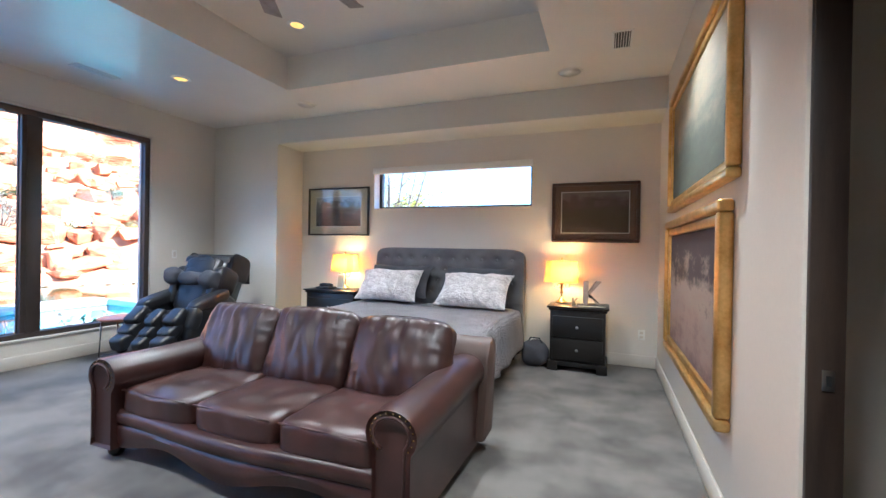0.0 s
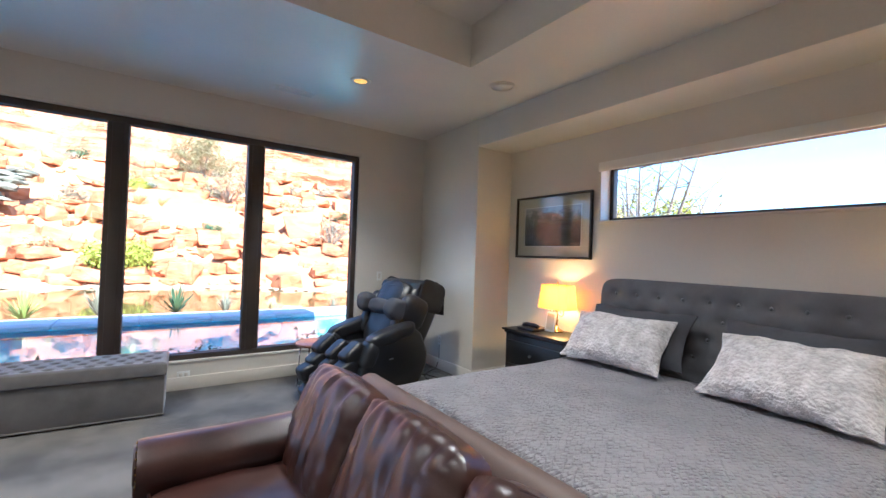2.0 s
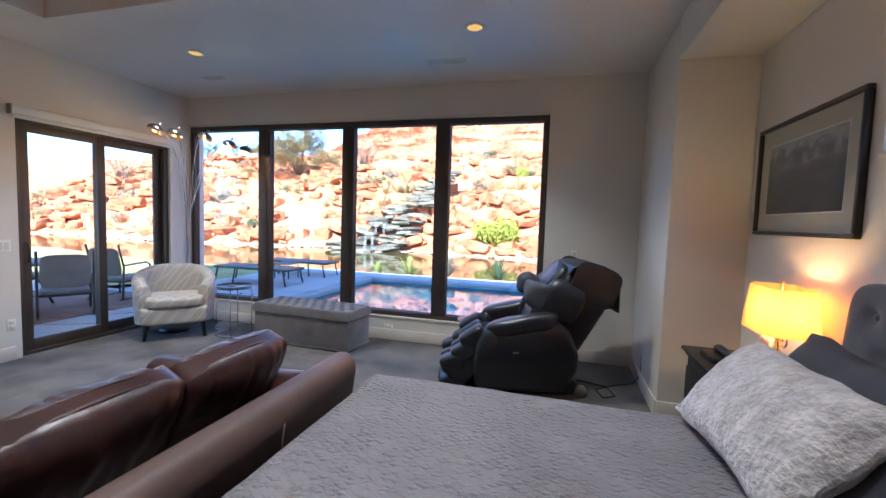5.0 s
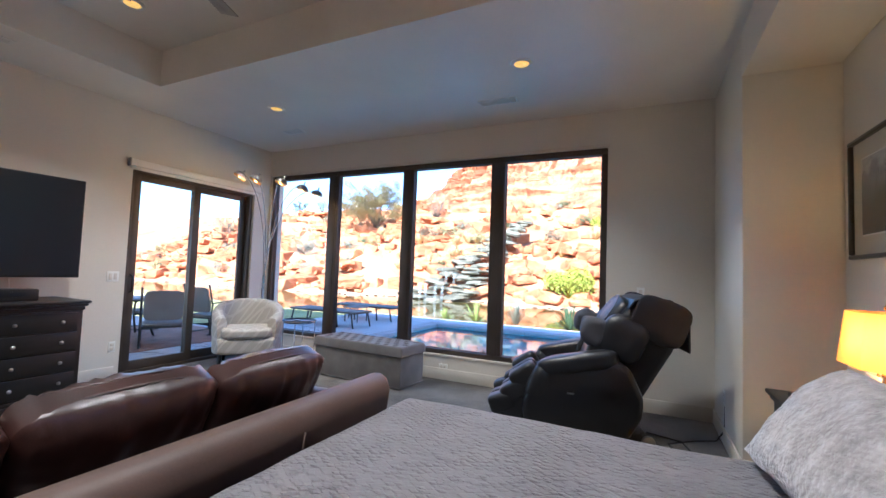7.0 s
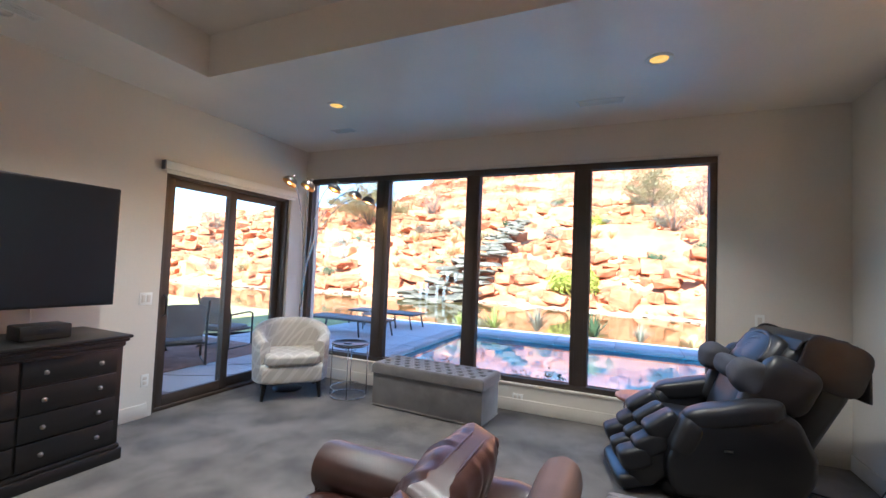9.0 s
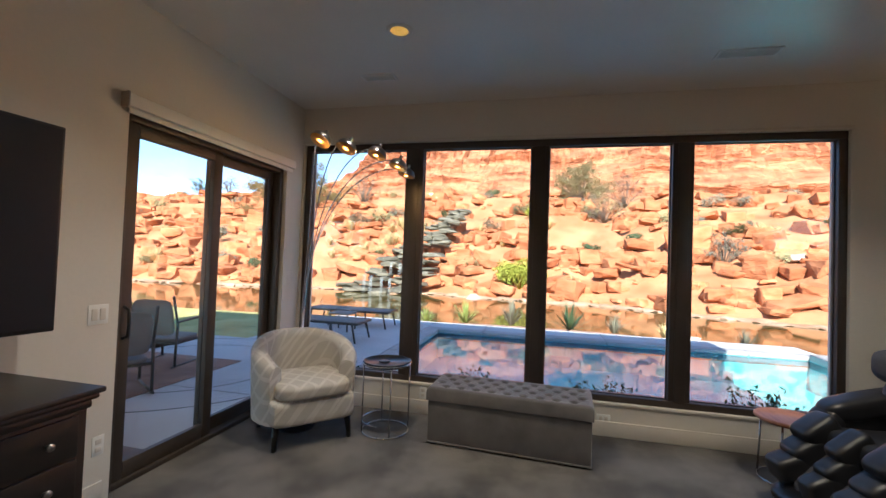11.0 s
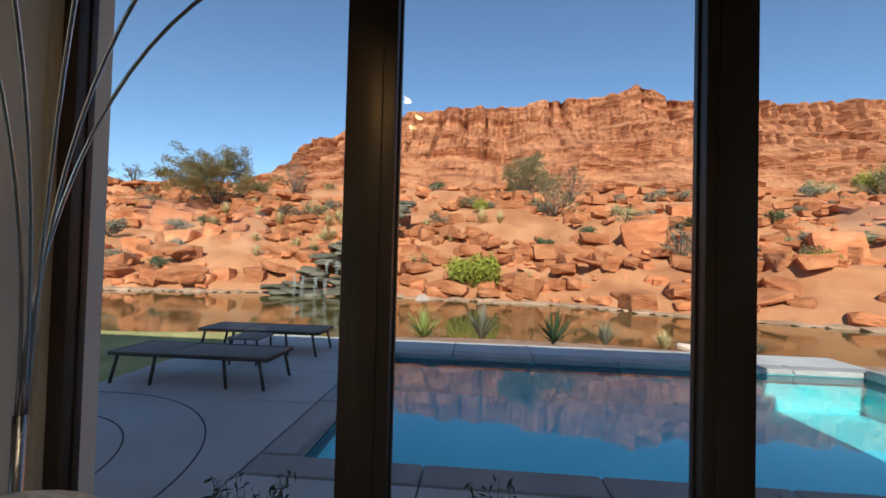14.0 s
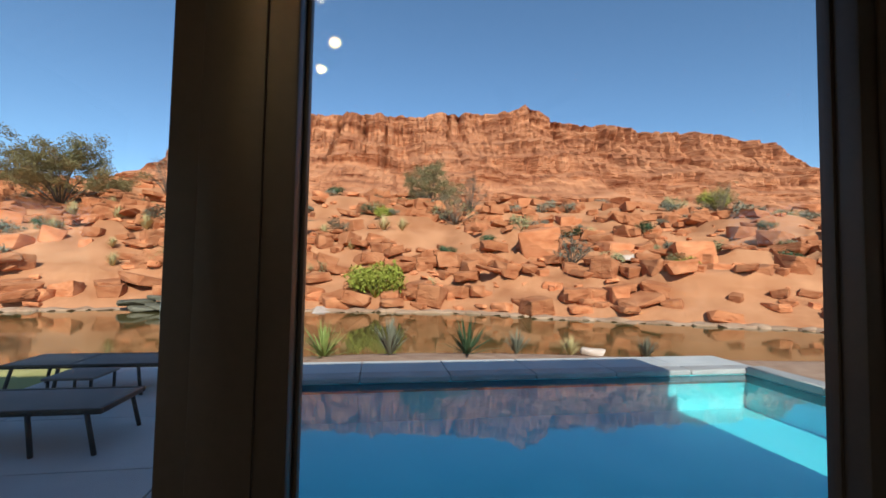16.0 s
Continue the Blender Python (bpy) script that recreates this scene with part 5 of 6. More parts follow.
# pond
b = bmesh.new()
yy = axis((-120, 16, 4))
q = [b.verts.new((near_shore(y) + 1.0, y, -0.5)) for y in yy]
w = [b.verts.new((min(near_shore(y) + 0.9, far_shore(y) - 0.6), y, -0.5)) for y in yy]
for i in range(len(yy) - 1):
    b.faces.new((q[i], q[i + 1], w[i + 1], w[i]))
bmesh.ops.recalc_face_normals(b, faces=b.faces[:])
solid("water", b, POND, "still murky green-brown pond water", "pond", "structure")

# pool shell and water
bm = box(PX0 - 0.2, PX0, PY0 - 0.2, PY1 + 0.2, -1.25, -0.20)
box(PX1, PX1 + 0.2, PY0 - 0.2, PY1 + 0.2, -1.25, -0.20, bm=bm)
box(PX0, PX1, PY0 - 0.2, PY0, -1.25, -0.20, bm=bm)
box(PX0, PX1, PY1, PY1 + 0.2, -1.25, -0.20, bm=bm)
box(PX0, PX1, PY0, PY1, -1.25, -0.76, bm=bm)
pool = solid("swimming_pool", bm, PLASTER, "rectangular swimming pool with teal plaster", "pool", "structure")
for x0, x1, y0, y1 in ((PX0, PX0 + 0.012, PY0, PY1), (PX1 - 0.012, PX1, PY0, PY1), (PX0 + 0.012, PX1 - 0.012, PY0, PY0 + 0.012), (PX0 + 0.012, PX1 - 0.012, PY1 - 0.012, PY1)):
    part("waterline_tile", box(x0, x1, y0, y1, -0.34, -0.2105, 0.002), POOLTILE, pool)
part("pool_surface", box(PX0 + 0.013, PX1 - 0.013, PY0 + 0.013, PY1 - 0.013, -0.25, -0.213), POOLWATER, pool, "calm clear pool water").visible_shadow = False

ZD = -0.12
pave = thing("pavement", "grey concrete terrace slabs with dark joints", "terrace", kind="structure")
cop = thing("pool_edge", "tan stone coping round the pool", "coping", kind="structure")


def pieces(parent, name, material, x0, x1, y0, y1, nx, ny, z0, z1, gap=0.012, bev=0.006):
    me = None
    for i in range(nx):
        for j in range(ny):
            dx, dy = (x1 - x0) / nx, (y1 - y0) / ny
            if me is None:
                me = mesh(name, box(-dx / 2 + gap / 2, dx / 2 - gap / 2, -dy / 2 + gap / 2, dy / 2 - gap / 2, z0, z1, bev, 1), material)
            ob = new(name, me)
            ob.parent = parent
            ob.matrix_basis = pose(x0 + dx * (i + 0.5), y0 + dy * (j + 0.5), 0)


pieces(pave, "slab", CONCRETE, PX1 + 0.3, -5.18, -0.51, 7.45, 1, 6, ZD - 0.1, ZD)
pieces(pave, "slab", CONCRETE, -11.55, PX0 - 0.3, -0.51, 7.45, 1, 6, ZD - 0.1, ZD)
pieces(pave, "slab", CONCRETE, -11.55, -7.93, -2.61, -0.51, 3, 1, ZD - 0.1, ZD)
pieces(pave, "slab", CONCRETE, -11.55, -7.93, -3.30, -2.61, 3, 1, ZD - 0.1, ZD)
pieces(pave, "slab", CONCRETE, -7.93, -5.18, -4.0, -0.51, 1, 1, ZD - 0.1, ZD)
for r_ in (1.9, 1.3):            # round joints struck into the concrete
    part("round_joint", lathe([(r_ - 0.008, ZD - 0.004), (r_ - 0.007, ZD + 0.002), (r_ + 0.007, ZD + 0.002), (r_ + 0.008, ZD - 0.004)], 96, (-6.02, -2.75, 0)), RUBBER, pave)
pieces(pave, "slab", CONCRETE, -6.6, 5.0, -8.5, -4.0, 6, 2, ZD - 0.1, ZD)
pieces(pave, "slab", CONCRETE, -5.18, 5.0, -4.0, -0.66, 5, 2, ZD - 0.1, ZD)
pieces(cop, "coping_stone", COPING, PX1 - 0.02, PX1 + 0.3, PY0 - 0.3, PY1 + 0.3, 1, 6, ZD - 0.09, ZD + 0.004, 0.006, 0.02)
pieces(cop, "coping_stone", COPING, PX0 - 0.3, PX0 + 0.02, PY0 - 0.3, PY1 + 0.3, 1, 6, ZD - 0.09, ZD + 0.004, 0.006, 0.02)
pieces(cop, "coping_stone", COPING, PX0 + 0.02, PX1 - 0.02, PY0 - 0.3, PY0 + 0.02, 3, 1, ZD - 0.09, ZD + 0.004, 0.006, 0.02)
pieces(cop, "coping_stone", COPING, PX0 + 0.02, PX1 - 0.02, PY1 - 0.02, PY1 + 0.3, 3, 1, ZD - 0.09, ZD + 0.05, 0.006, 0.02)
# porch posts
for x, y in ((-4.9, -6.8), (-0.5, -6.8)):
    solid("porch_post", box(x - 0.2, x + 0.2, y - 0.2, y + 0.2, ZD, 2.85, 0.01), STUCCO, "square stucco porch post", "post", "structure")

# ---- mesa ----
SKYLINE = [(-80, 42.8), (-71, 51.1), (-57, 56.1), (-27, 64.6), (-25, 64.5), (-7, 66.6), (17, 66.9), (31, 69.7), (57, 71.4), (67, 75.5), (72, 74.9), (79, 70.3), (93, 66.9), (112, 70.3), (119, 67.4), (155, 69.0), (176, 68.3), (202, 63.7), (221, 54.4)]


def skyline(y):
    if y <= SKYLINE[0][0]:
        return max(18, SKYLINE[0][1] - 0.55 * (SKYLINE[0][0] - y))
    for (a, za), (c, zc) in zip(SKYLINE, SKYLINE[1:]):
        if a <= y <= c:
            return za + (zc - za) * (y - a) / (c - a)
    return max(16, SKYLINE[-1][1] - 0.6 * (y - SKYLINE[-1][0]))


PROF = [(-95, 0.02, 0), (-104, 0.11, 0.6), (-112, 0.20, 0.9), (-113, 0.235, 1), (-121, 0.28, 0.8), (-128, 0.345, 0.9), (-129, 0.38, 1), (-138, 0.43, 0.8), (-139.5, 0.52, 1), (-147, 0.55, 0.8), (-155, 0.61, 0.8), (-157, 0.68, 1), (-165, 0.71, 0.8), (-172, 0.76, 0.8), (-175, 0.83, 1), (-178, 0.93, 1), (-179, 0.985, 0.8), (-182, 1.0, 0.3), (-215, 1.02, 0.0), (-260, 0.9, 0), (-330, 0.0, 0)]
fine = []
for (x0, f0, r0), (x1, f1, r1) in zip(PROF, PROF[1:]):
    k = 8 if x1 > -185 else 1
    fine += [(x0 + (x1 - x0) * i / k, f0 + (f1 - f0) * i / k, r0 + (r1 - r0) * i / k) for i in range(k)]
my = [y for y in axis((-260, -110, 6), (-110, 250, 0.8), (250, 420, 8))]
verts, faces = [], []
for y in my:
    top_ = skyline(y)
    for x, f, r in fine:
        flute = noise.noise(Vector((y * 0.16, f * 1.5, 0))) * 5.0 + noise.noise(Vector((y * 0.5, f * 6, 5))) * 1.5 + noise.noise(Vector((y * 0.06, f * 1.2, 9))) * 6
        led = noise.noise(Vector((y * 0.05, f * 22, 2))) * 3.2 + noise.noise(Vector((y * 0.9, f * 40, 4))) * 0.9
        cleft = (1 - abs(noise.noise(Vector((y * 0.13, 3.3, f * 0.8))))) ** 9 * 7.0 + (1 - abs(noise.noise(Vector((y * 0.42, 6.1, f * 2.0))))) ** 8 * 2.6
        flute -= cleft * min(1, max(0, f - 0.40) * 5)
        crag = noise.noise(Vector((y * 0.35, 7.7, x * 0.05))) * 1.3 * min(1, max(0, f - 0.9) * 10)
        verts.append((x + r * (flute + led), y, 6 + (top_ - 6) * f + crag + 0.35 * r * led))
n = len(fine)
for i in range(len(my) - 1):
    for j in range(n - 1):
        faces.append((i * n + j, i * n + j + 1, (i + 1) * n + j + 1, (i + 1) * n + j))
me = bpy.data.meshes.new("backdrop_mesa")
me.from_pydata(verts, [], faces)
me.materials.append(CLIFF)
tagged(new("backdrop_mesa", me), "long red sandstone mesa with layered cliffs", "mesa", "", "structure")

# ---- boulders ----
rng = random.Random(7)


def rock_mesh(seed, flat=0.6, material=ROCK, points=15):
    """A broken sandstone block: a hull of jittered corners with chipped edges and a bedding step."""
    r = random.Random(seed * 17 + 3)
    b = bmesh.new()
    for sx in (-1, 1):
        for sy in (-1, 1):
            for sz in (-1, 1):
                b.verts.new((sx * r.uniform(0.55, 1.05), sy * r.uniform(0.5, 1.0), sz * r.uniform(0.7, 1.0) * flat))
    for _ in range(points - 8):
        d = Vector((r.uniform(-1, 1), r.uniform(-1, 1), r.uniform(-1, 1))).normalized()
        b.verts.new((d.x * 1.1, d.y * 1.05, d.z * flat * 1.15))
    hull = bmesh.ops.convex_hull(b, input=b.verts[:])
    bmesh.ops.delete(b, geom=[v for v in b.verts if not v.link_faces], context="VERTS")
    bmesh.ops.dissolve_limit(b, angle_limit=radians(14), verts=b.verts[:], edges=b.edges[:])
    bmesh.ops.bevel(b, geom=b.edges[:], offset=0.10, segments=2, profile=0.6, affect="EDGES")
    bmesh.ops.triangulate(b, faces=[f for f in b.faces if len(f.verts) > 4])
    bmesh.ops.subdivide_edges(b, edges=[e for e in b.edges if e.calc_length() > 0.5], cuts=1)
    o = Vector((seed * 3.7, seed * 1.9, seed))
    for v in b.verts:
        v.co = (v.co + 0.10 * noise.noise_vector(v.co * 1.6 + o) + 0.04 * noise.noise_vector(v.co * 5 + o)) * 0.52
    return mesh("boulder", b, material, 24)


KINDS = [rock_mesh(s, f) for s, f in ((1, 0.6), (2, 0.45), (3, 0.8), (4, 0.55), (5, 0.35), (6, 0.7), (8, 0.5), (9, 0.9))]
PALE = [rock_mesh(11, 0.5, PALEROCK), rock_mesh(12, 0.65, PALEROCK)]


def boulder(x, y, s, me, label="rough red sandstone boulder half sunk in the slope", zscale=1.0, sink=0.2):
    ob = new("boulder", me)
    z = height(x, y)
    ob.matrix_basis = Matrix.Translation((x, y, z + s * 0.25 - sink * s)) @ pose(0, 0, 0, rng.uniform(-12, 12), rng.uniform(-12, 12), rng.uniform(0, 360)) @ Matrix.Diagonal((s * rng.uniform(0.9, 1.35), s * rng.uniform(0.8, 1.1), s * zscale, 1))
    return tagged(ob, label, "boulder", "boulders on the slope")


for i in range(46):              # shoreline row
    y = -40 + i * 1.65 + rng.uniform(-0.5, 0.5)
    boulder(far_shore(y) - rng.uniform(0.4, 1.6), y, rng.uniform(0.6, 1.35), rng.choice(KINDS))
spots = 0
while spots < 250:
    y = rng.uniform(-46, 50)
    x = rng.uniform(-47.5, far_shore(y) - 1.2)
    c = noise.noise(Vector((x * 0.13 + 5, y * 0.10, 1)))
    if c < -0.08 and rng.random() < 0.8:
        continue
    boulder(x, y, rng.uniform(0.5, 1.45) * (1.5 if rng.random() < 0.12 else 1), rng.choice(KINDS))
    spots += 1
boulder(-28.0, 10.6, 2.3, KINDS[2], "large blocky red boulder with a shaded side", 1.1, 0.1)
boulder(-24.3, 17.6, 2.0, KINDS[7], "tall slanting red boulder by the shore", 1.0, 0.1)
for x, y, s in ((-23.2, -1.2, 1.7), (-18.6, 8.6, 0.9), (-13.4, 6.0, 0.55), (-16.8, 13.0, 1.1), (-25.5, 14.5, 1.0)):
    boulder(x, y, s, rng.choice(PALE), "pale smooth sandstone boulder near the water", 0.55, 0.08)
def scatter(name, label, count, lo, hi, near, seed):
    """Blocks too many to count, joined into one sheet of stuff."""
    r = random.Random(seed)
    base = [(np.array([v.co for v in k.vertices]), [tuple(p.vertices) for p in k.polygons]) for k in KINDS]
    vs, fs, n = [], [], 0
    while count:
        y = r.uniform(-46, 50)
        x = far_shore(y) - 0.4 - (r.uniform(0, 1) ** near) * (far_shore(y) + 47)
        if noise.noise(Vector((x * 0.15 + 2, y * 0.11, 4))) < r.uniform(-0.35, 0.1):
            continue
        count -= 1
        z = r.uniform(lo, hi)
        co, faces = r.choice(base)
        mm = np.array(Matrix.Translation((x, y, height(x, y) + z * 0.16)) @ pose(0, 0, 0, r.uniform(-14, 14), r.uniform(-14, 14), r.uniform(0, 360)) @ Matrix.Diagonal((z * r.uniform(0.9, 1.5), z, z * r.uniform(0.6, 1.0), 1)))
        vs.append(co @ mm[:3, :3].T + mm[:3, 3])
        fs += [tuple(q + n for q in f) for f in faces]
        n += len(co)
    me = bpy.data.meshes.new(name)
    me.from_pydata(np.concatenate(vs).tolist(), [], fs)
    me.materials.append(ROCK)
    tagged(new(name, me), label, "stones", "", "stuff")


scatter("rubble", "broken red sandstone blocks strewn over the slope", 1300, 0.5, 1.5, 1.2, 5)
scatter("stones", "loose red stones scattered over the slope", 1700, 0.12, 0.5, 1.0, 6)
# pale shore rim
b = bmesh.new()
for i in range(200):
    y = -60 + i * 0.40 + rng.uniform(-0.3, 0.3)
    x = far_shore(y)
    p = bmesh.ops.create_icosphere(b, subdivisions=1, radius=0.5)["verts"]
    mm = Matrix.Translation((x + rng.uniform(-0.3, 0.25), y, -0.50)) @ pose(0, 0, 0, 0, 0, rng.uniform(-25, 25)) @ Matrix.Diagonal((rng.uniform(0.5, 1.2), rng.uniform(0.6, 2.0), rng.uniform(0.14, 0.36), 1))
    for v in p:
        v.co = mm @ (v.co + 0.15 * noise.noise_vector(v.co * 2 + Vector((i, 0, 0))))
solid("shore_stones", b, SHORE, "pale stones edging the far bank of the pond", "stones", "stuff", deg=50)

# waterfall of dark wet ledges
wf = thing("waterfall", "small waterfall over dark wet rock ledges into the pond", "waterfall")
WETK = [rock_mesh(s, 0.22, WETROCK) for s in (21, 22, 23)]
for i in range(64):
    u = (i / 63) ** 1.15
    spread = 2.0 * (1 - u) ** 1.5 + 0.45
    x, y = -23.4 - 10.5 * u, -6.7 + 2.3 * u + rng.uniform(-1, 1) * spread
    z = max(height(x, y), -0.5 + 5.9 * u)
    ob = new("wet_ledge", WETK[i % 3])
    ob.parent = wf
    ob.matrix_basis = Matrix.Translation((x, y, z + 0.08)) @ pose(0, 0, 0, rng.uniform(-4, 4), rng.uniform(-4, 4), rng.uniform(0, 360)) @ Matrix.Diagonal((rng.uniform(0.9, 1.6), rng.uniform(0.9, 1.8), rng.uniform(0.8, 1.3), 1))
for i in range(14):
    u = rng.uniform(0.1, 1.0)
    x, y = -23.6 - 10.5 * u, -6.7 + 2.3 * u + rng.choice((-1, 1)) * (2.0 * (1 - u) + 0.9)
    boulder(x, y, rng.uniform(0.8, 1.5), rng.choice(KINDS), "rounded sandstone boulder beside the waterfall", 0.9, 0.1)
FOAM = mat("falling_water", (0.32, 0.34, 0.33), 0.4, var=0.15, scale=8, fine=40, bump=0.2)
for x, y, z0, z1 in ((-22.55, -7.3, -0.5, 0.5), (-22.5, -6.9, -0.5, 0.45), (-22.6, -6.3, -0.5, 0.4), (-22.5, -5.8, -0.5, 0.35), (-24.3, -6.4, 0.5, 1.2), (-24.4, -5.9, 0.5, 1.15)):
    for k in range(3):
        yy_ = y + (k - 2) * 0.06
        part("water_strand", tube([(x - 0.25, yy_, z1 + 0.04), (x - 0.06, yy_, z1), (x, yy_ + 0.02, (z0 + z1) / 2), (x + 0.02, yy_, z0)], 0.010, 5), FOAM, wf)


# ---- plants ----
def leaves(b, centre, radii, count, size, r, shell=0.45):
    for _ in range(count):
        while True:
            d = Vector((r.uniform(-1, 1), r.uniform(-1, 1), r.uniform(-1, 1)))
            if shell < d.length < 1:
                break
        d *= 0.8 + 0.35 * noise.noise(d * 2.1 + Vector(centre))
        p = Vector(centre) + Vector((d.x * radii[0], d.y * radii[1], d.z * radii[2]))
        a = Vector((r.uniform(-1, 1), r.uniform(-1, 1), r.uniform(-0.3, 1))).normalized()
        c = a.orthogonal().normalized()
        s = size * r.uniform(0.6, 1.4)
        b.faces.new([b.verts.new(p + a * s), b.verts.new(p + c * s * 0.35), b.verts.new(p - a * s), b.verts.new(p - c * s * 0.35)])


def shrub_mesh(seed, material, squash=0.8, count=420, size=0.045):
    r = random.Random(seed)
    b = bmesh.new()
    for k in range(7):
        a = r.uniform(0, math.tau)
        leaves(b, (0.25 * math.cos(a), 0.25 * math.sin(a), 0.30 * squash + r.uniform(-0.05, 0.15)), (0.27, 0.27, 0.26 * squash), count // 7, size, r, 0.2)
    for k in range(9):
        a, l = r.uniform(0, math.tau), r.uniform(0.3, 0.5)
        tube([(0, 0, 0), (l * 0.5 * math.cos(a), l * 0.5 * math.sin(a), 0.25), (l * math.cos(a), l * math.sin(a), 0.45 * squash)], 0.012, 4, b, 0.004)
    return mesh("shrub", b, material, 180)


SH = {"sage": [shrub_mesh(s, LEAFGREY) for s in (1, 2, 3)], "olive": [shrub_mesh(s, LEAF) for s in (4, 5)], "lime": [shrub_mesh(6, LEAFLIME, 0.9, 2600, 0.032)], "green": [shrub_mesh(7, LEAFGREEN, 0.7)]}
SLAB = {"sage": "grey-green sage shrub on the slope", "olive": "olive-green desert shrub among rocks", "lime": "bright lime-green rounded bush by the pond", "green": "low dark green shrub among rocks"}


def shrub(kind, x, y, s, zs=1.0):
    ob = new("shrub", rng.choice(SH[kind]))
    ob.matrix_basis = Matrix.Translation((x, y, height(x, y) - 0.03)) @ pose(0, 0, 0, 0, 0, rng.uniform(0, 360)) @ Matrix.Diagonal((s, s, s * zs, 1))
    tagged(ob, SLAB[kind], "shrub", "desert shrubs")


shrub("lime", -24.6, 1.0, 3.0, 1.05)
shrub("lime", -21.9, 15.2, 1.5)
for x, y, s, k in ((-30, 5.4, 1.3, "green"), (-30.2, 8.0, 1.3, "green"), (-29, 5.3, 1.6, "olive"), (-35, -11.5, 2.8, "olive"), (-34, -13, 2.6, "sage"), (-36, -26, 2.6, "olive"), (-33, -21, 2.4, "sage"), (-40, 5, 2.4, "sage"), (-41, 3.6, 2.2, "olive"), (-40, 16, 2.3, "sage"), (-40, 18, 2.2, "sage"), (-37, 1.5, 1.7, "lime"), (-41, 34, 3.4, "lime"), (-40, 29, 3.2, "olive"), (-33, 30, 3.0, "sage"), (-32, -18, 1.8, "green")):
    shrub(k, x, y, s)
for i in range(120):
    y = rng.uniform(-46, 50)
    x = rng.uniform(-47, far_shore(y) - 1.5)
    shrub(rng.choice(["sage", "sage", "olive", "olive", "green"]), x, y, rng.uniform(0.9, 2.1))


def blades_mesh(seed, material, n, length, width, spread, droop):
    r = random.Random(seed)
    b = bmesh.new()
    for _ in range(n):
        a, e = r.uniform(0, math.tau), r.uniform(spread, 85)
        l = length * r.uniform(0.7, 1.1)
        d = Vector((math.cos(a) * math.cos(radians(e)), math.sin(a) * math.cos(radians(e)), math.sin(radians(e))))
        c = Vector((-math.sin(a), math.cos(a), 0))
        p0, p1, p2 = Vector((0, 0, 0)), d * l * 0.55, d * l - Vector((0, 0, droop * l * math.cos(radians(e))))
        vs = [b.verts.new(p) for p in (p0 - c * width, p0 + c * width, p1 + c * width * 0.9, p2, p1 - c * width * 0.9)]
        b.faces.new((vs[0], vs[1], vs[2], vs[4]))
        b.faces.new((vs[4], vs[2], vs[3]))
    return mesh("tuft", b, material, 180)


AG = [blades_mesh(1, AGAVE, 60, 0.75, 0.022, 12, 0.05), blades_mesh(2, LEAFGREEN, 75, 0.80, 0.02, 12, 0.05)]
TUFT = [blades_mesh(3, STRAW, 120, 0.6, 0.008, 35, 0.35), blades_mesh(4, LEAFGREY, 110, 0.75, 0.010, 40, 0.2)]


def tuft(name, me, x, y, s, label, category, z=None):
    ob = new(name, me)
    ob.matrix_basis = Matrix.Translation((x, y, height(x, y) - 0.02 if z is None else z)) @ pose(0, 0, 0, 0, 0, rng.uniform(0, 360)) @ Matrix.Diagonal((s, s, s, 1))
    tagged(ob, label, category)


tuft("agave", AG[0], -12.75, 0.05, 1.0, "spiky yellow-green agave in gravel by the pond", "agave")
tuft("yucca", TUFT[1], -12.75, 1.32, 1.15, "upright grey-green yucca in gravel by the pond", "yucca")
tuft("agave", AG[1], -12.75, 2.88, 1.05, "spiky dark green agave in gravel by the pond", "agave")
tuft("yucca", TUFT[1], -13.1, 4.05, 0.85, "small grey-green yucca in gravel by the pond", "yucca")
tuft("grass_tuft", TUFT[0], -13.1, 5.3, 0.9, "straw-coloured grass tuft by the pond", "grass")
tuft("yucca", TUFT[1], -13.2, 7.2, 0.8, "small grey-green yucca in gravel by the pond", "yucca")
tuft("agave", AG[0], -13.1, -1.2, 0.7, "spiky yellow-green agave in gravel by the pond", "agave")
tuft("grass_tuft", TUFT[0], -14.0, 10.0, 1.2, "straw-coloured grass tuft in the gravel", "grass")
tuft("grass_tuft", TUFT[0], -15.5, 12.6, 1.9, "tall straw-coloured grass tuft in the gravel", "grass")
tuft("grass_tuft", TUFT[0], -14.6, 13.2, 1.4, "straw-coloured grass tuft in the gravel", "grass")
for i in range(26):
    y = rng.uniform(-20, 4) if i < 16 else rng.uniform(-40, 45)
    x = rng.uniform(-38, far_shore(y) - 2)
    tuft("grass_tuft", TUFT[0], x, y, rng.uniform(1.2, 2.4), "pale dry grass tuft on the red slope", "grass")


for i in range(18):
    u = rng.uniform(0, 1)
    tuft("grass_tuft", TUFT[0], -26 - 9 * u + rng.uniform(-1, 1), -9.6 + 2.6 * u + rng.uniform(-1.6, 1.2), rng.uniform(1.2, 2.2), "pale dry grass tuft beside the waterfall", "grass")


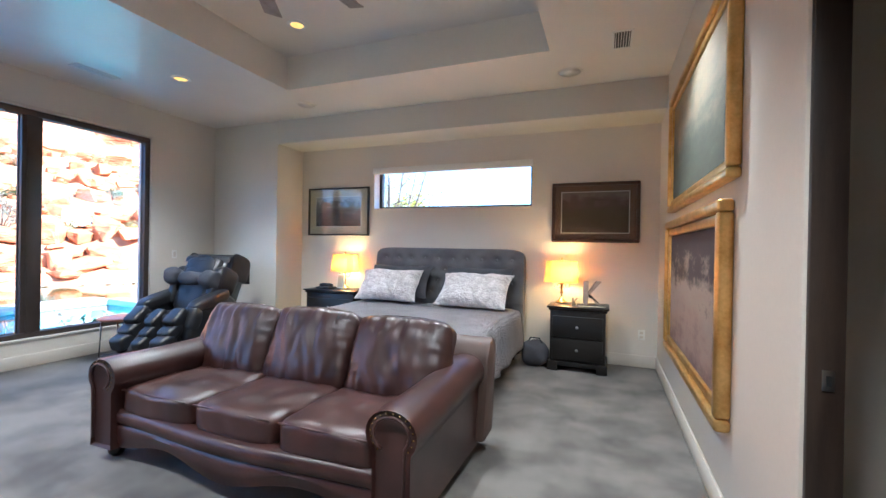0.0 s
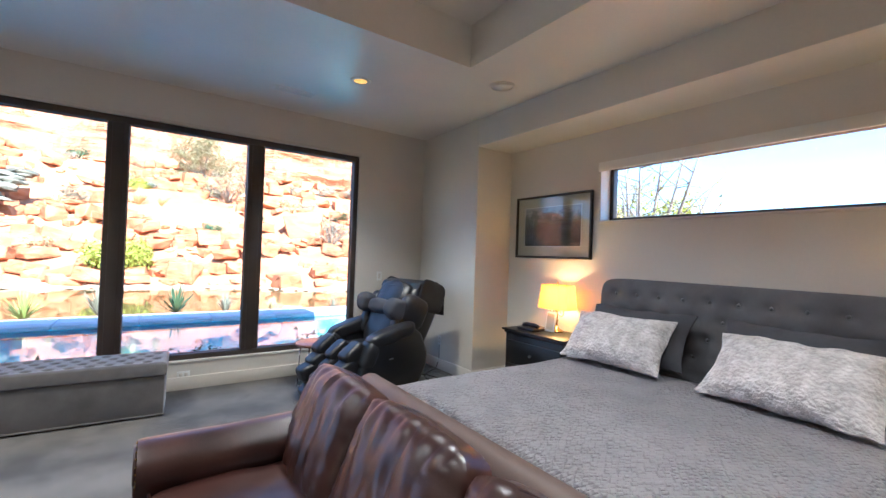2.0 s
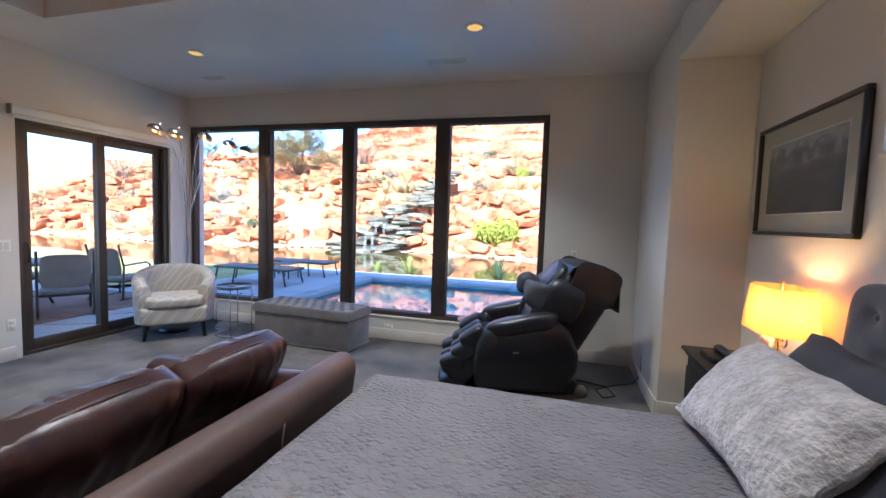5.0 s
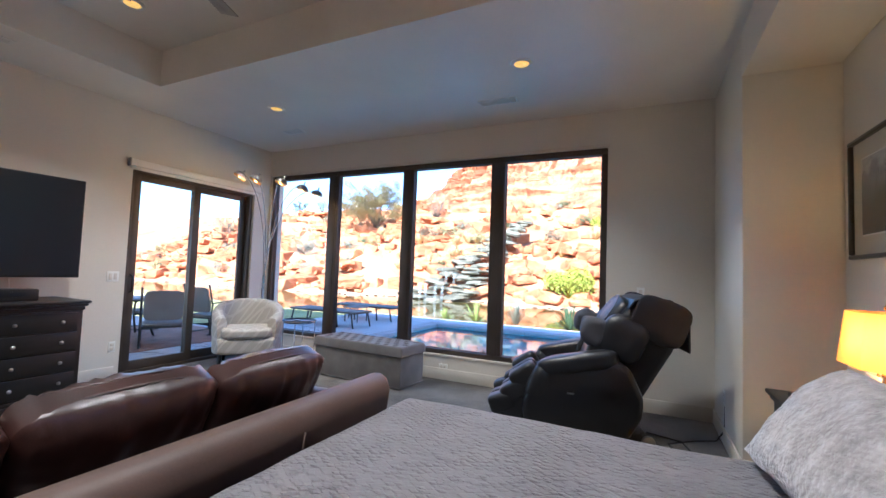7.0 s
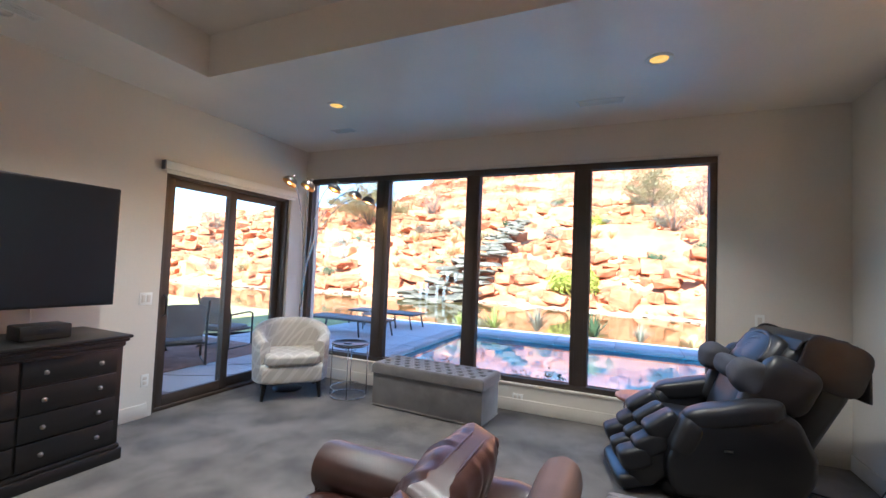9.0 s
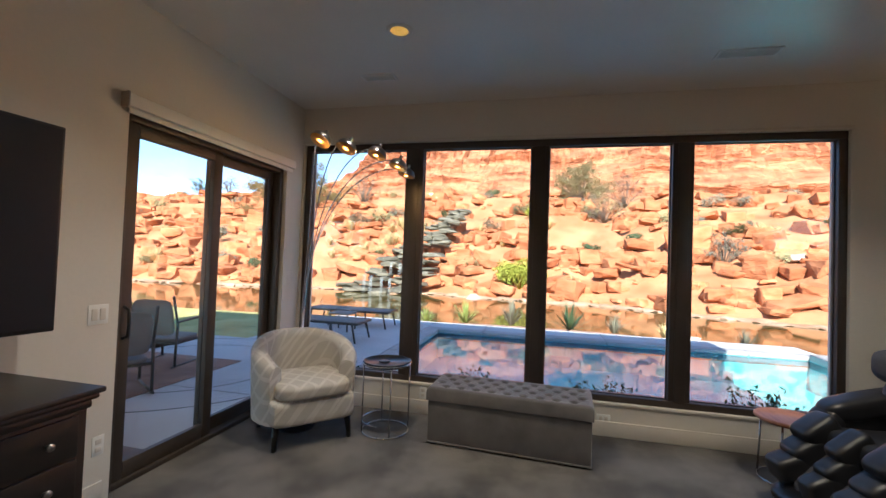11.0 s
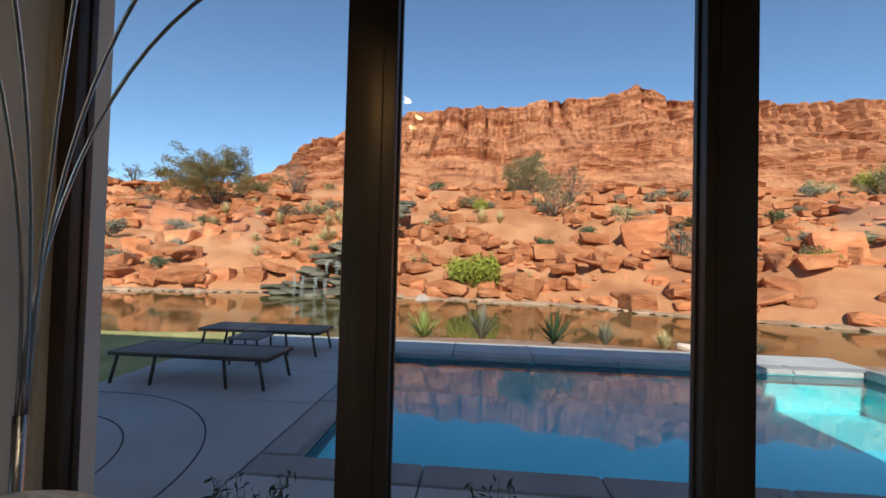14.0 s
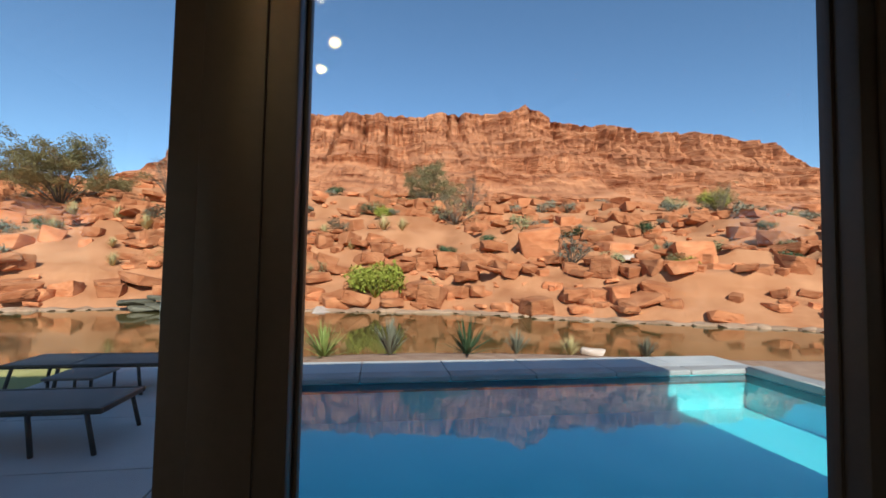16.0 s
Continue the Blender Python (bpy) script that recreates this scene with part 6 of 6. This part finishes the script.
def small_bush(x, y, s, seed):
    r = random.Random(seed)
    ob = thing("garden_bush", "small leafy green bush planted under the window", "bush", pose(x, y, ZD - 0.14), "bushes under the window")
    st, lf = bmesh.new(), bmesh.new()
    for _ in range(16):
        a, l = r.uniform(0, math.tau), s * r.uniform(0.7, 1.15)
        e = Vector((0.45 * l * math.cos(a), 0.45 * l * math.sin(a), l))
        tube([(0, 0, 0), e * 0.5 + Vector((0.03, 0, 0)), e], 0.006, 4, st, 0.002)
        for k in range(26):
            u = r.uniform(0.25, 1.0)
            leaves(lf, e * u + Vector((r.uniform(-1, 1), r.uniform(-1, 1), 0)) * 0.03, (0.02, 0.02, 0.02), 1, 0.029, r, 0)
    part("stems", st, BARK, ob)
    part("foliage", lf, LEAFGREEN, ob, deg=180)


for i, (x, y, s) in enumerate(((-5.66, 1.28, 0.48), (-5.66, 1.45, 0.44), (-5.68, 2.62, 0.58), (-5.66, 2.78, 0.50), (-5.80, -0.05, 0.45), (-5.85, 4.15, 0.55), (-5.8, 4.45, 0.46))):
    small_bush(x, y, s, 40 + i)
# planting bed under the window
bm = box(-5.78, -5.19, -0.45, 5.2, ZD - 0.3, ZD + 0.006, 0.01)
solid("planting_bed", bm, GRAVEL, "narrow gravel planting bed under the window", "planting bed", "structure")


def tree(x, y, hgt, wid, material, label, seed, trunk=0.5, count=2600, leaf=0.09):
    """A many-stemmed desert tree: forked limbs, fine twigs, and small leaves along the twigs."""
    r = random.Random(seed)
    ob = thing("tree", label, "tree", pose(x, y, height(x, y) - 0.1))
    wood, crown = bmesh.new(), bmesh.new()
    ends = []
    for k in range(19):
        a = k * 2.4 + r.uniform(-0.3, 0.3)
        el = radians(r.uniform(14, 80))
        reach = r.uniform(0.78, 1.05)
        e = Vector((0.5 * wid * reach * math.cos(el) * math.cos(a), 0.5 * wid * reach * math.cos(el) * math.sin(a), hgt * (0.12 + 0.84 * reach * math.sin(el))))
        m1 = Vector((e.x * 0.35, e.y * 0.35, max(0.15 * hgt, e.z * (0.35 + 0.2 * trunk))))
        tube([(0.04 * math.cos(a), 0.04 * math.sin(a), 0), m1, e * 0.75 + Vector((0, 0, 0.1)), e], 0.035 * hgt / 3, 5, wood, 0.010)
        ends.append((m1, e))
        for _ in range(7):
            f = m1.lerp(e, r.uniform(0.25, 0.95))
            g = f + Vector((r.uniform(-1, 1), r.uniform(-1, 1), r.uniform(-0.25, 0.8))) * wid * 0.17
            tube([f, (f + g) / 2 + Vector((0, 0, 0.05)), g], 0.014, 4, wood, 0.004)
            ends.append((f, g))
    part("trunk", wood, BARK, ob, "several slender grey stems")
    if count:
        for f, g in ends:
            for _ in range(3 if count > 2000 else 2):
                c = f.lerp(g, r.uniform(0.35, 1.08))
                s = wid * r.uniform(0.035, 0.08)
                leaves(crown, c, (s * 1.3, s * 1.3, s * 0.9), max(1, count // (len(ends) * 3)), leaf, r, 0.05)
        part("crown", crown, material, ob, "airy crown of small leaves", deg=180)


tree(-38, -21.4, 4.9, 9.6, LEAF, "wide olive-brown mesquite tree on the ridge", 1, count=34000, leaf=0.085)
tree(-44, -38.5, 3.2, 3.0, LEAFGREEN, "small round green tree on the ridge", 2, count=1500)
tree(-44, -34.5, 2.6, 2.8, LEAFGREY, "small bare greyish tree on the ridge", 3, count=350)
tree(-41, 5.6, 4.4, 6.0, LEAF, "spreading olive desert tree on the ridge", 4, count=9000, leaf=0.08)
tree(-36, 6.9, 3.0, 4.4, LEAF, "sparse desert tree with forked dark stems", 5, count=1100)
tree(-42, 9.5, 3.6, 4.2, LEAFGREY, "leafless grey tree on the ridge", 6, count=160)
tree(-42, -16.2, 4.2, 4.0, LEAFGREY, "leafless brown tree on the ridge", 7, count=420)
tree(-26, 11.6, 2.0, 2.6, LEAFGREY, "bare twiggy bush on the slope", 8, count=90)
tree(-39, 33, 3.4, 4.5, LEAF, "olive desert tree on the ridge", 9, count=1600)
tree(-34, -40, 3.4, 4.6, LEAFGREY, "thin greyish desert tree on the slope", 10, count=600)
tree(-7.0, 12.5, 4.4, 5.0, LEAFLIME, "thin yellow-green tree behind the house", 11, count=1100, leaf=0.07)
tree(-7.6, 13.5, 4.1, 8.0, LEAFLIME, "yellow-green palo verde tree behind the house", 13, count=7000, leaf=0.08)
tree(-4.6, 10.2, 4.8, 5.5, LEAF, "nearly bare tree with thin branches behind the house", 14, count=200, leaf=0.05)
tree(-0.5, 18.0, 3.6, 5.0, LEAF, "thin olive tree behind the house", 12, count=900, leaf=0.07)


# ---- terrace furniture ----
def lounger(m, label):
    l = thing("sun_lounger", label, "sun lounger", m, "sun loungers by the pool")
    # lies along y, 2.0 long
    part("side_rail", box(-0.34, -0.30, -1.0, 1.0, 0.33, 0.38, 0.008), PATIOMETAL, l)
    part("side_rail", box(0.30, 0.34, -1.0, 1.0, 0.33, 0.38, 0.008), PATIOMETAL, l)
    part("end_rail", box(-0.30, 0.30, -1.0, -0.96, 0.33, 0.38, 0.008), PATIOMETAL, l)
    part("end_rail", box(-0.30, 0.30, 0.96, 1.0, 0.33, 0.38, 0.008), PATIOMETAL, l)
    part("seat_sling", box(-0.30, 0.30, -0.28, 0.955, 0.352, 0.374, 0.004), SLING, l)
    part("back_sling", box(-0.30, 0.30, -0.955, -0.30, 0.356, 0.378, 0.004), SLING, l)
    for x in (-0.32, 0.32):
        for y, dy in ((-0.88, -0.08), (0.88, 0.08), (0.45, 0.05), (-0.4, -0.05)):
            if abs(y) < 0.6 and x < 0:
                continue
            part("leg", tube([(x, y, 0.35), (x * 1.04, y + dy, 0.0)], 0.02, 8), PATIOMETAL, l)


lounger(pose(-8.55, -2.2, ZD), "taupe sling sun lounger lying flat on the terrace")
lounger(pose(-10.25, -2.25, ZD), "taupe sling sun lounger lying flat on the terrace")
tb = thing("low_table", "small low taupe table between the loungers", "table", pose(-9.45, -2.1, ZD))
part("top", box(-0.24, 0.24, -0.24, 0.24, 0.36, 0.39, 0.008), SLING, tb)
for x in (-0.2, 0.2):
    for y in (-0.2, 0.2):
        part("leg", tube([(x, y, 0.36), (x, y, 0)], 0.016, 6), PATIOMETAL, tb)


def patio_chair(m):
    c = thing("patio_chair", "dark metal patio chair with tan woven cushions", "chair", m, "patio chairs")
    part("seat", puff(0.56, 0.56, 0.06, pose(0, 0, 0.37), 6, 6), SLING, c)
    part("backrest", puff(0.56, 0.045, 0.50, pose(0, -0.32, 0.68, 12), 6, 6), SLING, c)
    for s in (-0.31, 0.31):
        part("side_frame", tube([(s, 0.30, 0.02), (s, 0.30, 0.60), (s, 0.22, 0.64), (s, -0.28, 0.62), (s, -0.38, 0.98)], 0.018, 7), PATIOMETAL, c)
        part("runner", tube([(s, 0.34, 0.02), (s, 0.0, 0.015), (s, -0.36, 0.02)], 0.016, 7), PATIOMETAL, c)
        part("leg", tube([(s, -0.27, 0.62), (s, -0.30, 0.02)], 0.018, 7), PATIOMETAL, c)
    part("seat_frame", box(-0.30, 0.30, -0.28, 0.30, 0.31, 0.345, 0.006), PATIOMETAL, c)


for m in (pose(-4.75, -2.55, ZD, 0, 0, 150), pose(-6.0, -3.1, ZD, 0, 0, 100), pose(-3.9, -4.3, ZD, 0, 0, 20), pose(-5.5, -4.6, ZD, 0, 0, 60)):
    patio_chair(m)
pt = thing("patio_table", "round dark metal patio table", "table", pose(-4.85, -3.75, ZD))
part("top", lathe([(0, 0.68), (0.58, 0.68), (0.60, 0.695), (0.58, 0.71), (0, 0.71)], 40), PATIOMETAL, pt)
for a in (45, 135, 225, 315):
    c, s = math.cos(radians(a)), math.sin(radians(a))
    part("leg", tube([(0.35 * c, 0.35 * s, 0.68), (0.25 * c, 0.25 * s, 0.4), (0.42 * c, 0.42 * s, 0.0)], 0.02, 7), PATIOMETAL, pt)
RUGM = mat("outdoor_rug", (0.20, 0.11, 0.075), 0.95, color2=(0.33, 0.20, 0.14), scale=6, fine=60, bump=0.4)
solid("outdoor_rug", box(-6.4, -3.4, -4.9, -2.2, ZD + 0.001, ZD + 0.013, 0.004), RUGM, "reddish brown outdoor rug under the patio table", "rug")
solid("door_mat", box(-3.75, -3.05, -1.35, -0.8, ZD + 0.001, ZD + 0.02, 0.005), PATIOMETAL, "dark door mat outside the sliding door", "mat")
